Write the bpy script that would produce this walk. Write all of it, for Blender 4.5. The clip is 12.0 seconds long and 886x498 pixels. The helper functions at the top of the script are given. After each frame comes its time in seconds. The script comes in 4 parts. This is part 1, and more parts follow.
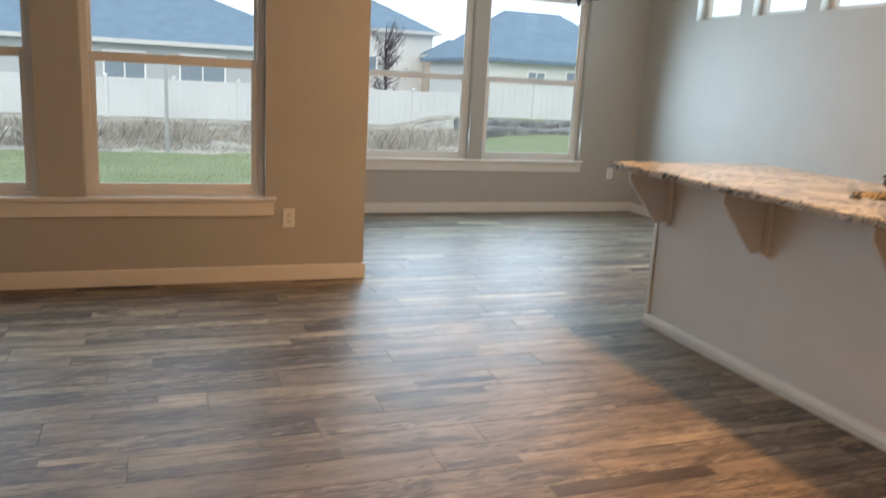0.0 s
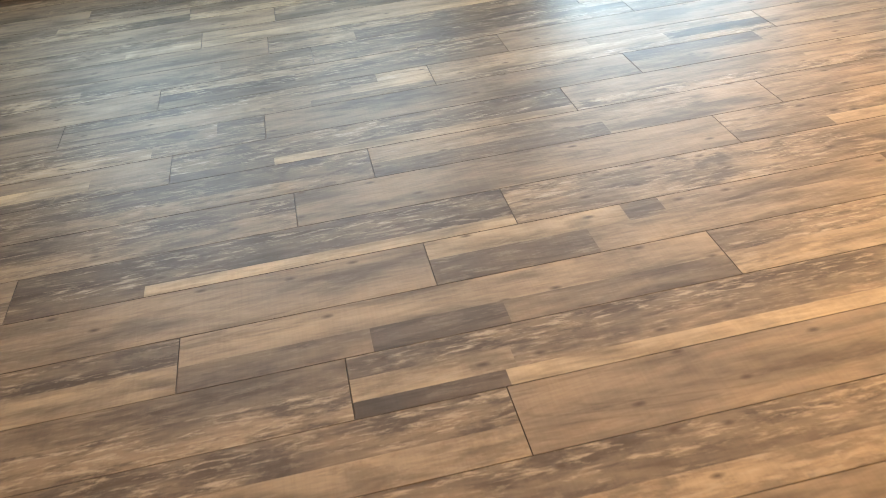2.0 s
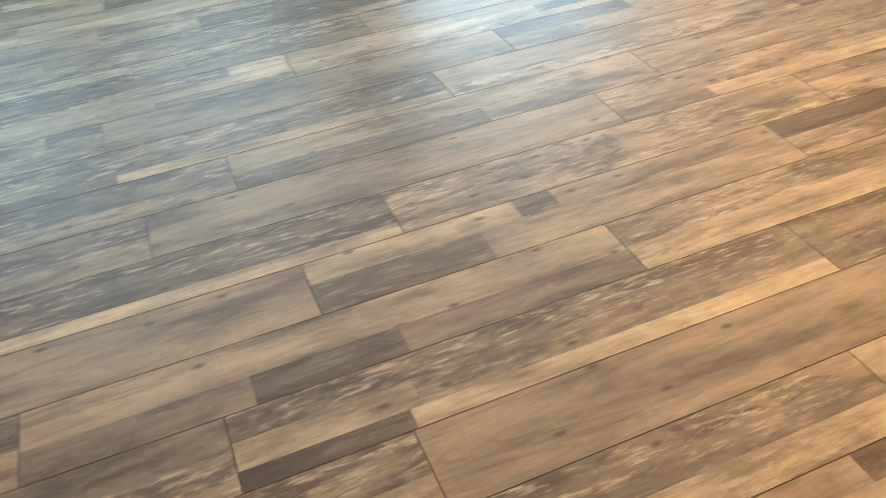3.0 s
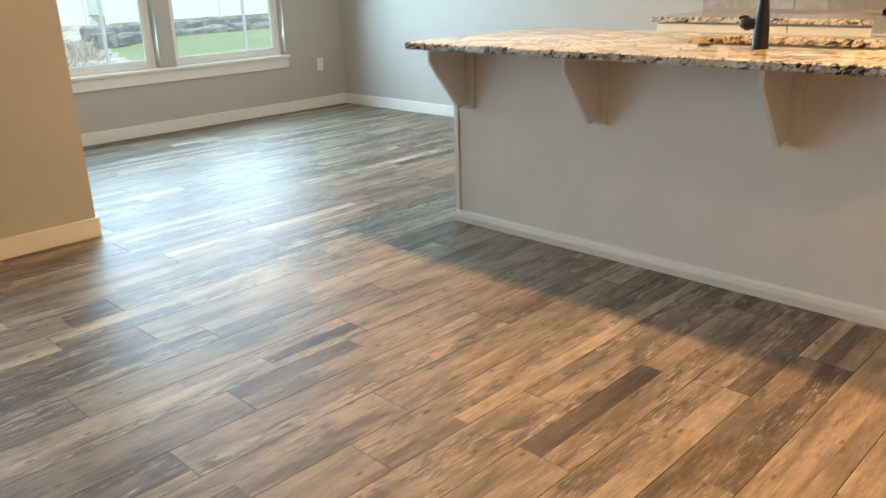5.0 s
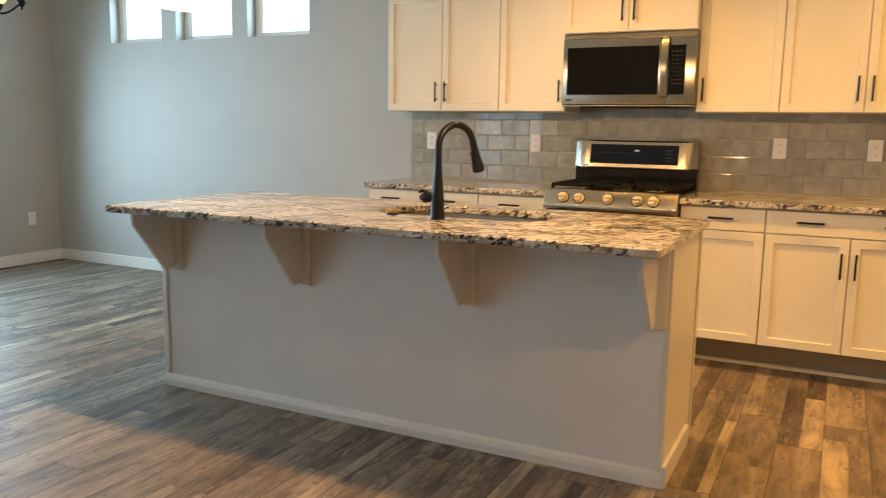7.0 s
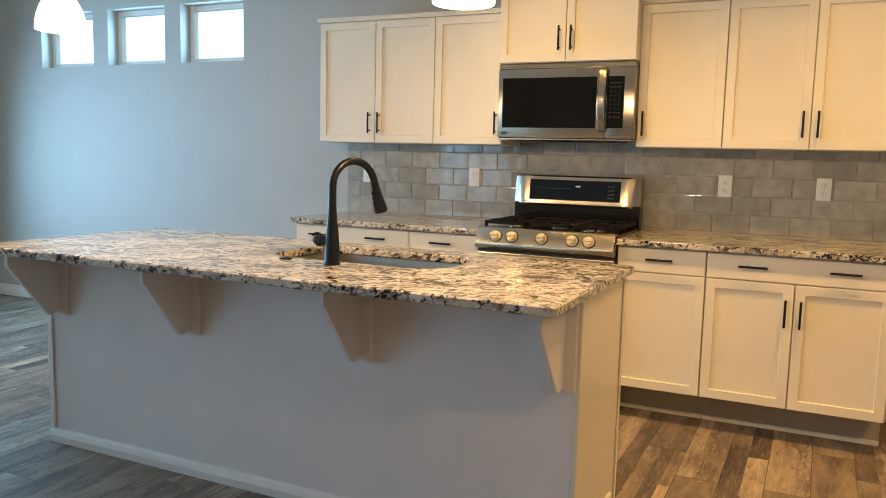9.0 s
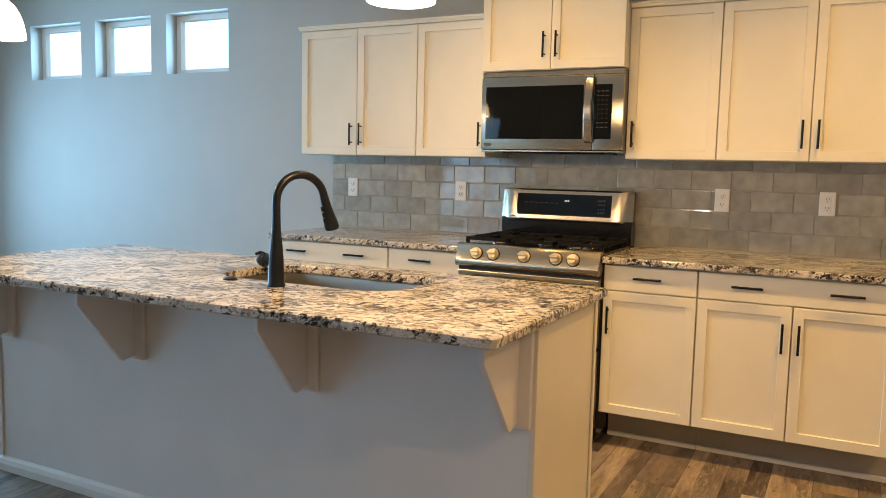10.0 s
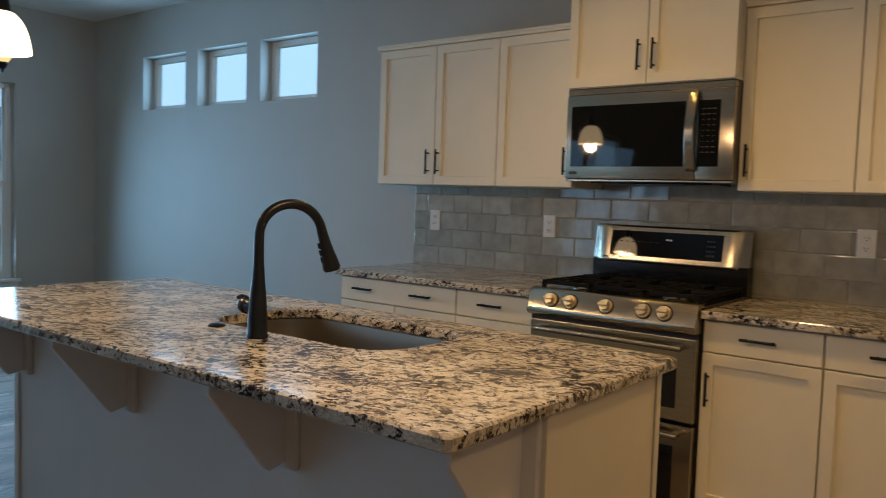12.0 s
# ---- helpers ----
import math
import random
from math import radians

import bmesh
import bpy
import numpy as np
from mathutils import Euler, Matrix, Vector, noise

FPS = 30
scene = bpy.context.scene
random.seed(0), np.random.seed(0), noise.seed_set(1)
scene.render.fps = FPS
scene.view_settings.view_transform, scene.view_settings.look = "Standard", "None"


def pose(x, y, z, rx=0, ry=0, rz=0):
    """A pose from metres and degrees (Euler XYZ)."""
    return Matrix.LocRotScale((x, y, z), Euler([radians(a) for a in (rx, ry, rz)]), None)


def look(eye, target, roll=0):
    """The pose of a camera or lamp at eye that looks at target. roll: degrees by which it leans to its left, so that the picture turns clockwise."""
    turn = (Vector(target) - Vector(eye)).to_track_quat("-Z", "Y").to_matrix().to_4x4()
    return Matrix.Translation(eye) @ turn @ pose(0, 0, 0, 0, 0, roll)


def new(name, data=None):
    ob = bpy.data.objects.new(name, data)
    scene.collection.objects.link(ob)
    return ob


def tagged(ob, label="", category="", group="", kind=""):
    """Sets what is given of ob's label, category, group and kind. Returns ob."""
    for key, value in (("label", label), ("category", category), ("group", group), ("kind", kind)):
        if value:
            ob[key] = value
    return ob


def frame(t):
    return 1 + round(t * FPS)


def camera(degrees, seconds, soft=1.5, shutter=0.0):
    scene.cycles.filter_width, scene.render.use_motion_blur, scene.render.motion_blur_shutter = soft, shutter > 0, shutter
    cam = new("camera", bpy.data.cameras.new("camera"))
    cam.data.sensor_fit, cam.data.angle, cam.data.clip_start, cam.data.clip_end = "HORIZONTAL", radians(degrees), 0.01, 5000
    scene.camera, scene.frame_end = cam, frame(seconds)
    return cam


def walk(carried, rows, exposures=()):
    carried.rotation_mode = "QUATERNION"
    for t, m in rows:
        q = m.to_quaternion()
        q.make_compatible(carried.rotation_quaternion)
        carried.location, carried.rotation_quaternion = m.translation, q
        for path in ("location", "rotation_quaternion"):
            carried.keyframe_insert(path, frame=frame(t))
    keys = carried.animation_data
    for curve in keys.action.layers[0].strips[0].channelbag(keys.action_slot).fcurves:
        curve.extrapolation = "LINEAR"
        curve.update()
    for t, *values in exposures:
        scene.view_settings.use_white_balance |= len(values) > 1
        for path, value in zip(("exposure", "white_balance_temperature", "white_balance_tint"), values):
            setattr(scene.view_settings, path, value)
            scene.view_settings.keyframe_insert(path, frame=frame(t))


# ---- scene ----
cam = camera(58.5, 12.0, soft=0.75, shutter=0.4)
PATH = [
    (0, (-0.092, -0.009, 1.279), (0.587, 1.825, 0.86), 3.1),
    (0.5, (-0.128, 0.116, 1.221), (0.421, 1.927, 0.576), 0.4),
    (1, (-0.23, 0.223, 1.18), (0.236, 1.95, 0.285), -1.8),
    (1.5, (-0.303, 0.321, 1.152), (0.052, 1.952, 0.052), -3.2),
    (2, (-0.315, 0.534, 1.129), (-0.077, 2.122, -0.063), -6.1),
    (2.5, (-0.279, 0.677, 1.115), (0.007, 2.207, -0.141), -7.1),
    (3, (-0.28, 0.747, 1.103), (0.238, 2.192, -0.18), -4.5),
    (3.5, (-0.321, 0.844, 1.127), (0.504, 2.236, -0.048), -2.2),
    (3.7, (-0.346, 0.869, 1.128), (0.597, 2.268, 0.055), -1.6),
    (5.3, (-0.318, 0.938, 1.198), (1.086, 2.234, 0.606), -1.5),
    (5.5, (-0.332, 0.907, 1.203), (1.118, 2.172, 0.658), -1.2),
    (6, (-0.312, 0.865, 1.235), (1.268, 2.008, 0.793), -0.9),
    (6.5, (-0.298, 0.802, 1.249), (1.399, 1.798, 0.891), 0.1),
    (7, (-0.263, 0.729, 1.257), (1.505, 1.615, 0.957), 0.9),
    (7.5, (-0.196, 0.632, 1.264), (1.602, 1.466, 1.001), 1.2),
    (9.5, (0.291, 0.554, 1.303), (2.079, 1.423, 1.088), 1.5),
    (10, (0.444, 0.474, 1.304), (2.214, 1.384, 1.102), 1.3),
    (10.5, (0.573, 0.397, 1.31), (2.304, 1.384, 1.134), 1.0),
    (11, (0.742, 0.408, 1.307), (2.447, 1.443, 1.156), 0.3),
    (11.5, (0.946, 0.439, 1.303), (2.623, 1.52, 1.172), 0.6),
    (12, (1.112, 0.418, 1.303), (2.677, 1.657, 1.175), 1.9),
]
EXPOSURES = [(0.0, 0.05, 10300, 29), (0.5, 0.19, 11400, 32), (1.0, 0.55, 11200, 29), (2.5, 1.10, 9500, 15), (3.7, 0.97, 8500, 9), (5.3, 0.50, 9900, 21), (6.5, 0.13, 9900, 21),
             (7.5, 0.13, 8600, 17), (9.5, 0.08, 7150, 14), (11.7, -0.01, 6900, 13), (12.0, -1.15, 6850, 14)]
walk(cam, [(t, look(eye, target, roll)) for t, eye, target, roll in PATH], EXPOSURES)

# ---- plan, in metres ----
XE, YN, YF, XJ = 4.69, 4.818, 7.209, 1.15      # inner faces: east wall, near north wall, nook wall, corner of the jog
XW, YS, TOP, TH = -3.6, -2.2, 2.74, 0.16       # west wall, south wall, ceiling height, wall thickness
NEAR_WINDOWS = [(-1.70, -0.70), (-0.47, 0.53)]
NOOK_WINDOWS = [(1.72, 2.79), (2.93, 4.02)]
WZ0, WZ1 = 0.525, 2.12
SMALL_WINDOWS = [(4.351, 4.936), (5.09, 5.68), (5.84, 6.433)]
SZ0, SZ1 = 1.94, 2.365
GROUND = -0.36

# ---- light ----
world = bpy.data.worlds.new("world")
scene.world = world
world.use_nodes = True
wn, wl = world.node_tree.nodes, world.node_tree.links
sky = wn.new("ShaderNodeTexSky")
sky.sky_type, sky.sun_disc, sky.dust_density = "NISHITA", False, 4.0
sky.sun_elevation, sky.sun_rotation = radians(38), radians(200)
cloud = wn.new("ShaderNodeMix")
cloud.data_type = "RGBA"
cloud.inputs["Factor"].default_value = 0.85
wl.new(sky.outputs[0], cloud.inputs["A"])
cloud.inputs["B"].default_value = (7.8, 12.8, 18.2, 1)
wl.new(cloud.outputs["Result"], wn["Background"].inputs["Color"])
wn["Background"].inputs["Strength"].default_value = 0.165


def lamp(name, kind, m, energy, color, **more):
    data = bpy.data.lights.new(name, kind)
    data.energy, data.color = energy, color
    if kind == "AREA":
        data.shape, data.size, data.size_y = "RECTANGLE", more["size"][0], more["size"][1]
        data.spread = radians(more["spread"])
    elif kind == "SUN":
        data.angle = radians(more["angle"])
    else:
        data.shadow_soft_size = more["radius"]
    ob = new(name, data)
    ob.matrix_world = m
    return ob


SKYLIGHT = (0.28, 0.62, 1.0)
WARM = (1.0, 0.58, 0.15)                         # recessed lights
SOFT_WARM = (1.0, 0.66, 0.35)                    # pendant bulbs
lamp("sun", "SUN", look((-20, -60, 45), (0, 0, 0)), 0.5, (1.0, 0.97, 0.93), angle=20)
for row, wy, power in ((NOOK_WINDOWS, YF, 56), (NEAR_WINDOWS, YN, 15)):
    for a, b in row:
        lamp("window_light", "AREA", look(((a + b) / 2, wy - 0.03, 1.33), ((a + b) / 2, wy - 3.03, 0.93)), power, SKYLIGHT, size=(b - a - 0.06, 1.3), spread=150)
for a, b in SMALL_WINDOWS:
    lamp("window_light", "AREA", look((XE + 0.08, (a + b) / 2, 2.15), (XE - 3, (a + b) / 2, 2.15)), 5, SKYLIGHT, size=(b - a - 0.08, 0.34), spread=170)
PENDANTS = [(2.26, 1.547), (2.26, 3.20)]
PENDANT_Z = 1.732                                # rim of the glass shades
for x, y in PENDANTS:
    lamp("pendant_bulb", "POINT", pose(x, y, PENDANT_Z - 0.018), 43, SOFT_WARM, radius=0.04)
CANS = [(3.42, 0.35, 16.5), (3.42, 1.95, 13), (3.42, -1.1, 15), (0.9, -1.1, 27), (-1.9, 0.2, 13)]   # x, y, watts
for x, y, watts in CANS:
    lamp("can_light", "AREA", look((x, y, TOP - 0.012), (x, y, 0)), watts, WARM if x > 3 else SOFT_WARM, size=(0.13, 0.13), spread=128 if x > 3 else 150)
CHANDELIER = (3.065, 5.755)


# ---- materials ----
def material(name):
    m = bpy.data.materials.new(name)
    m.use_nodes = True
    return m, m.node_tree.nodes, m.node_tree.links, m.node_tree.nodes["Principled BSDF"]


def node(nodes, kind, **values):
    n = nodes.new("ShaderNode" + kind)
    for key, value in values.items():
        if key in n.inputs:
            n.inputs[key].default_value = value
    return n


def ramp(nodes, links, source, stops):
    r = nodes.new("ShaderNodeValToRGB")
    while len(r.color_ramp.elements) < len(stops):
        r.color_ramp.elements.new(0.5)
    for e, (at, c) in zip(r.color_ramp.elements, stops):
        e.position = at
        e.color = (*c, 1) if len(c) == 3 else c
    links.new(source, r.inputs[0])
    return r.outputs[0]


def maths(nodes, links, op, a, b=None, c=None):
    n = nodes.new("ShaderNodeMath")
    n.operation = op
    for i, v in enumerate((a, b, c)):
        if v is None:
            continue
        if isinstance(v, (int, float)):
            n.inputs[i].default_value = v
        else:
            links.new(v, n.inputs[i])
    return n.outputs[0]


def blend(nodes, links, factor, a, b, mode="MIX"):
    n = nodes.new("ShaderNodeMix")
    n.data_type, n.blend_type = "RGBA", mode
    for key, v in (("Factor", factor), ("A", a), ("B", b)):
        if isinstance(v, (int, float)):
            n.inputs[key].default_value = v
        elif isinstance(v, tuple):
            n.inputs[key].default_value = (*v, 1)
        else:
            links.new(v, n.inputs[key])
    return n.outputs["Result"]


def bumped(nodes, links, shader, height, strength, distance=0.002):
    b = node(nodes, "Bump", Strength=strength, Distance=distance)
    links.new(height, b.inputs["Height"])
    links.new(b.outputs[0], shader.inputs["Normal"])


def coloured(name, color, rough, metal=0.0, vary=0.06, scale=8.0, grain=200.0, bump=0.05, gloss=0.5, coat=0.0, uneven=0.12):
    """A surface of one paint or metal with faint blotches and a fine grain."""
    m, n, l, s = material(name)
    co = node(n, "TexCoord")
    big, fine = node(n, "TexNoise", Scale=scale, Detail=4.0), node(n, "TexNoise", Scale=grain, Detail=2.0)
    l.new(co.outputs["Object"], big.inputs["Vector"])
    l.new(co.outputs["Object"], fine.inputs["Vector"])
    lo, hi = tuple(c * (1 - vary) for c in color), tuple(min(1, c * (1 + vary)) for c in color)
    l.new(ramp(n, l, big.outputs[0], [(0.3, lo), (0.7, hi)]), s.inputs["Base Color"])
    l.new(maths(n, l, "MULTIPLY_ADD", big.outputs[0], uneven, rough - uneven / 2), s.inputs["Roughness"])
    s.inputs["Metallic"].default_value, s.inputs["Specular IOR Level"].default_value = metal, gloss
    s.inputs["Coat Weight"].default_value = coat
    bumped(n, l, s, fine.outputs[0], bump)
    return m


WALL = coloured("wall_paint", (0.455, 0.443, 0.408), 0.62, vary=0.03, scale=3, grain=260, bump=0.25)
CEIL = coloured("ceiling_paint", (0.72, 0.71, 0.68), 0.8, vary=0.02, grain=120, bump=0.3)
TRIM = coloured("trim_paint", (0.76, 0.74, 0.69), 0.38, vary=0.03)
CABINET = coloured("cabinet_paint", (0.77, 0.735, 0.625), 0.36, vary=0.025, scale=5)
ISLAND = coloured("island_paint", (0.77, 0.76, 0.735), 0.42, vary=0.03, scale=4)
# toe kick: shade under the cabinets is put into this darker colour
SHADED_KICK = coloured("shaded_toe_kick", (0.42, 0.385, 0.33), 0.55, vary=0.05)
VINYL = coloured("window_vinyl", (0.80, 0.80, 0.78), 0.35, vary=0.02)
BLACK = coloured("black_pull_metal", (0.012, 0.011, 0.011), 0.35, metal=0.6)
BRONZE = coloured("oil_rubbed_bronze", (0.008, 0.010, 0.014), 0.30, gloss=0.22, metal=0.0, vary=0.2, scale=20, bump=0.02)
PLASTIC = coloured("outlet_plastic", (0.80, 0.79, 0.76), 0.3, vary=0.02)
SLOT = coloured("dark_slot", (0.02, 0.02, 0.02), 0.6)
IRON = coloured("cast_iron", (0.009, 0.009, 0.009), 0.6, gloss=0.1, vary=0.2, grain=300, bump=0.4)
ENAMEL = coloured("black_enamel", (0.010, 0.010, 0.011), 0.12, vary=0.1, bump=0.0)
DARKGLASS = coloured("dark_oven_glass", (0.006, 0.007, 0.008), 0.03, vary=0.05, gloss=0.5, bump=0.0, uneven=0.01)
BUTTON = coloured("printed_key", (0.045, 0.042, 0.036), 0.5)
GROUT = coloured("grout", (0.33, 0.32, 0.29), 0.85, vary=0.06, grain=400, bump=0.3)
CONCRETE = coloured("slab_concrete", (0.3, 0.29, 0.28), 0.9)
SIDING = coloured("white_siding", (0.62, 0.63, 0.62), 0.7, vary=0.05, scale=0.6, grain=4)
GREY_SIDING = coloured("grey_siding", (0.40, 0.44, 0.45), 0.7, vary=0.05, scale=0.6, grain=4)
FAR_PANE = coloured("house_window_pane", (0.19, 0.26, 0.31), 0.1)
PEACH = coloured("tan_siding", (0.55, 0.44, 0.36), 0.75, vary=0.06, scale=0.6, grain=4)
FENCE = coloured("white_vinyl_fence", (0.56, 0.58, 0.58), 0.5, vary=0.05, scale=0.7, grain=6)
STEEL_POST = coloured("galvanised_steel", (0.42, 0.43, 0.44), 0.45, metal=0.5)
ROOF = coloured("blue_grey_shingles", (0.115, 0.20, 0.265), 0.85, vary=0.10, scale=1.5, grain=8, bump=0.5)
EAVE = coloured("eave_board", (0.55, 0.56, 0.55), 0.6)
BARK = coloured("dark_bark", (0.05, 0.035, 0.035), 0.9, vary=0.3)
PURPLE_LEAF = coloured("dark_twig_leaf", (0.085, 0.06, 0.075), 0.7, vary=0.4)


def steel_material(name, axis):
    """Brushed stainless steel; the brushing runs along the given axis."""
    m, n, l, s = material(name)
    co, mp = node(n, "TexCoord"), node(n, "Mapping")
    mp.inputs["Scale"].default_value = tuple(2.0 if i == axis else 260.0 for i in range(3))
    l.new(co.outputs["Object"], mp.inputs["Vector"])
    streak, cloudy = node(n, "TexNoise", Scale=1.0, Detail=3.0), node(n, "TexNoise", Scale=9.0, Detail=2.0)
    l.new(mp.outputs[0], streak.inputs["Vector"])
    l.new(co.outputs["Object"], cloudy.inputs["Vector"])
    l.new(ramp(n, l, streak.outputs[0], [(0.3, (0.41, 0.37, 0.295)), (0.7, (0.49, 0.445, 0.36))]), s.inputs["Base Color"])
    l.new(maths(n, l, "MULTIPLY_ADD", cloudy.outputs[0], 0.08, 0.19), s.inputs["Roughness"])
    s.inputs["Metallic"].default_value = 1.0
    s.inputs["Anisotropic"].default_value = 0.7
    bumped(n, l, s, streak.outputs[0], 0.015, 0.0005)
    return m


STEEL = steel_material("brushed_steel", 1)
SINK_STEEL = coloured("satin_sink_steel", (0.60, 0.545, 0.45), 0.34, metal=1.0, vary=0.05)
CHROME = coloured("polished_knob_metal", (0.86, 0.72, 0.48), 0.36, metal=1.0, vary=0.04)


def granite_material():
    """Cream granite with grey, black and rust-brown drifts, polished."""
    m, n, l, s = material("granite")
    co, lean, mp = node(n, "TexCoord"), node(n, "Mapping"), node(n, "Mapping")
    lean.inputs["Rotation"].default_value = (0.25, 0.15, radians(-14))
    mp.inputs["Scale"].default_value = (1.12, 0.74, 1.1)
    l.new(co.outputs["Object"], lean.inputs["Vector"])
    l.new(lean.outputs[0], mp.inputs["Vector"])

    def tex(scale, detail, distortion=0.0, rough=0.6):
        t = node(n, "TexNoise", Scale=scale, Detail=detail, Distortion=distortion, Roughness=rough)
        l.new(mp.outputs[0], t.inputs["Vector"])
        return t.outputs[0]

    base = ramp(n, l, tex(13, 5), [(0.28, (0.42, 0.36, 0.28)), (0.40, (0.59, 0.545, 0.46)), (0.56, (0.71, 0.68, 0.62)), (0.75, (0.78, 0.765, 0.735))])
    fine = ramp(n, l, tex(150, 3), [(0.35, (0.72, 0.70, 0.68)), (0.6, (1, 1, 1))])
    base = blend(n, l, 1.0, base, fine, "MULTIPLY")
    cluster = maths(n, l, "MULTIPLY_ADD", tex(8, 3, 0.4), 0.22, -0.11)

    def fleck(scale, detail, distortion, rough, lo, hi):
        return ramp(n, l, maths(n, l, "ADD", tex(scale, detail, distortion, rough), cluster), [(lo, (0, 0, 0)), (hi, (1, 1, 1))])

    base = blend(n, l, maths(n, l, "MULTIPLY", fleck(38, 9, 0.3, 0.74, 0.525, 0.575), 0.62), base, (0.15, 0.115, 0.09))
    base = blend(n, l, maths(n, l, "MULTIPLY", fleck(30, 9, 0.5, 0.74, 0.565, 0.62), 0.75), base, (0.11, 0.055, 0.03))
    white = ramp(n, l, tex(46, 6, 0.8), [(0.57, (0, 0, 0)), (0.65, (1, 1, 1))])
    base = blend(n, l, maths(n, l, "MULTIPLY", white, 0.6), base, (0.74, 0.72, 0.68))
    base = blend(n, l, maths(n, l, "MULTIPLY", fleck(54, 10, 0.35, 0.80, 0.516, 0.534), 0.98), base, (0.010, 0.008, 0.010))
    l.new(base, s.inputs["Base Color"])
    l.new(maths(n, l, "MULTIPLY_ADD", tex(60, 3), 0.08, 0.07), s.inputs["Roughness"])
    bumped(n, l, s, tex(50, 4), 0.03, 0.001)
    return m


GRANITE = granite_material()


def plank_material():
    """Printed vinyl planks: the print's tone, chance and wear come from the mesh; grain, knots and rings are laid along each plank."""
    m, n, l, s = material("plank_vinyl")
    uv, sep, ink = node(n, "UVMap"), node(n, "SeparateXYZ"), node(n, "SeparateColor")
    att = node(n, "Attribute")
    att.attribute_name = "print"
    l.new(uv.outputs[0], sep.inputs[0])
    l.new(att.outputs["Color"], ink.inputs[0])
    u, v = sep.outputs[0], sep.outputs[1]
    tone, chance, wear = ink.outputs[0], ink.outputs[1], ink.outputs[2]
    shift = maths(n, l, "MULTIPLY", chance, 517.3)
    col = ramp(n, l, tone, [(0.0, (0.080, 0.061, 0.051)), (0.2, (0.128, 0.099, 0.080)), (0.4, (0.192, 0.150, 0.117)), (0.6, (0.258, 0.202, 0.154)), (0.8, (0.350, 0.275, 0.200)), (1.0, (0.45, 0.357, 0.250))])

    def grain(across, along, detail, distortion=0.0, rough=0.62):
        c = node(n, "CombineXYZ")
        l.new(maths(n, l, "ADD", maths(n, l, "MULTIPLY", u, along), shift), c.inputs[0])
        l.new(maths(n, l, "MULTIPLY", v, across), c.inputs[1])
        l.new(maths(n, l, "MULTIPLY", chance, 37.0), c.inputs[2])
        t = node(n, "TexNoise", Scale=1.0, Detail=detail, Distortion=distortion, Roughness=rough)
        l.new(c.outputs[0], t.inputs["Vector"])
        return t.outputs[0]

    # slow drift of tone along the board, then fine lines
    broad, streak, fine = grain(12, 2.6, 4, 0.3), grain(42, 4.0, 5, 0.4), grain(150, 16.0, 3)
    col = blend(n, l, 1.0, col, ramp(n, l, broad, [(0.36, (0.56, 0.55, 0.56)), (0.5, (1, 1, 1)), (0.64, (1.32, 1.29, 1.22))]), "MULTIPLY")
    col = blend(n, l, ramp(n, l, streak, [(0.53, (0, 0, 0)), (0.64, (0.45, 0.45, 0.45))]), col, blend(n, l, 1.0, col, (0.58, 0.57, 0.58), "MULTIPLY"))
    # arched growth rings on the quiet boards
    rings = maths(n, l, "FRACT", maths(n, l, "MULTIPLY", grain(9, 1.3, 1, 0.0, 0.3), 15.0))
    ring = ramp(n, l, maths(n, l, "ABSOLUTE", maths(n, l, "SUBTRACT", rings, 0.5)), [(0.0, (1, 1, 1)), (0.16, (0, 0, 0))])
    few = ramp(n, l, grain(7, 1.1, 2), [(0.47, (0, 0, 0)), (0.60, (1, 1, 1))])
    calm = maths(n, l, "SUBTRACT", 1.0, wear)
    col = blend(n, l, maths(n, l, "MULTIPLY", maths(n, l, "MULTIPLY", ring, few), maths(n, l, "MULTIPLY", calm, 0.42)), col, blend(n, l, 1.0, col, (0.55, 0.52, 0.50), "MULTIPLY"))
    # weathered boards: dark and pale flakes along the grain
    patch = maths(n, l, "MULTIPLY", ramp(n, l, grain(9, 2.4, 3, 0.3), [(0.36, (0.2, 0.2, 0.2)), (0.52, (1, 1, 1))]), maths(n, l, "MULTIPLY_ADD", wear, 0.85, 0.15))
    dark = maths(n, l, "MULTIPLY", ramp(n, l, grain(30, 7.0, 9, 0.3, 0.68), [(0.47, (0, 0, 0)), (0.60, (0.80, 0.80, 0.80))]), patch)
    col = blend(n, l, dark, col, (0.078, 0.060, 0.050))
    pale = maths(n, l, "MULTIPLY", ramp(n, l, grain(85, 15.0, 9, 0.3, 0.70), [(0.51, (0, 0, 0)), (0.64, (0.70, 0.70, 0.70))]), patch)
    col = blend(n, l, pale, col, (0.49, 0.41, 0.32))
    smudge = maths(n, l, "MULTIPLY", ramp(n, l, grain(11, 6.5, 5, 0.2), [(0.575, (0, 0, 0)), (0.66, (0.72, 0.72, 0.72))]), maths(n, l, "MULTIPLY_ADD", wear, 0.75, 0.2))
    col = blend(n, l, smudge, col, (0.075, 0.060, 0.052))
    # saw marks across the board
    saw = grain(9, 150.0, 2)
    col = blend(n, l, 1.0, col, ramp(n, l, saw, [(0.35, (0.96, 0.96, 0.96)), (0.6, (1.02, 1.02, 1.02))]), "MULTIPLY")
    col = blend(n, l, 1.0, col, ramp(n, l, fine, [(0.3, (0.90, 0.90, 0.90)), (0.65, (1.04, 1.04, 1.04))]), "MULTIPLY")
    # knots, drawn out along the board
    ck = node(n, "CombineXYZ")
    l.new(maths(n, l, "ADD", maths(n, l, "MULTIPLY", u, 5.0), shift), ck.inputs[0])
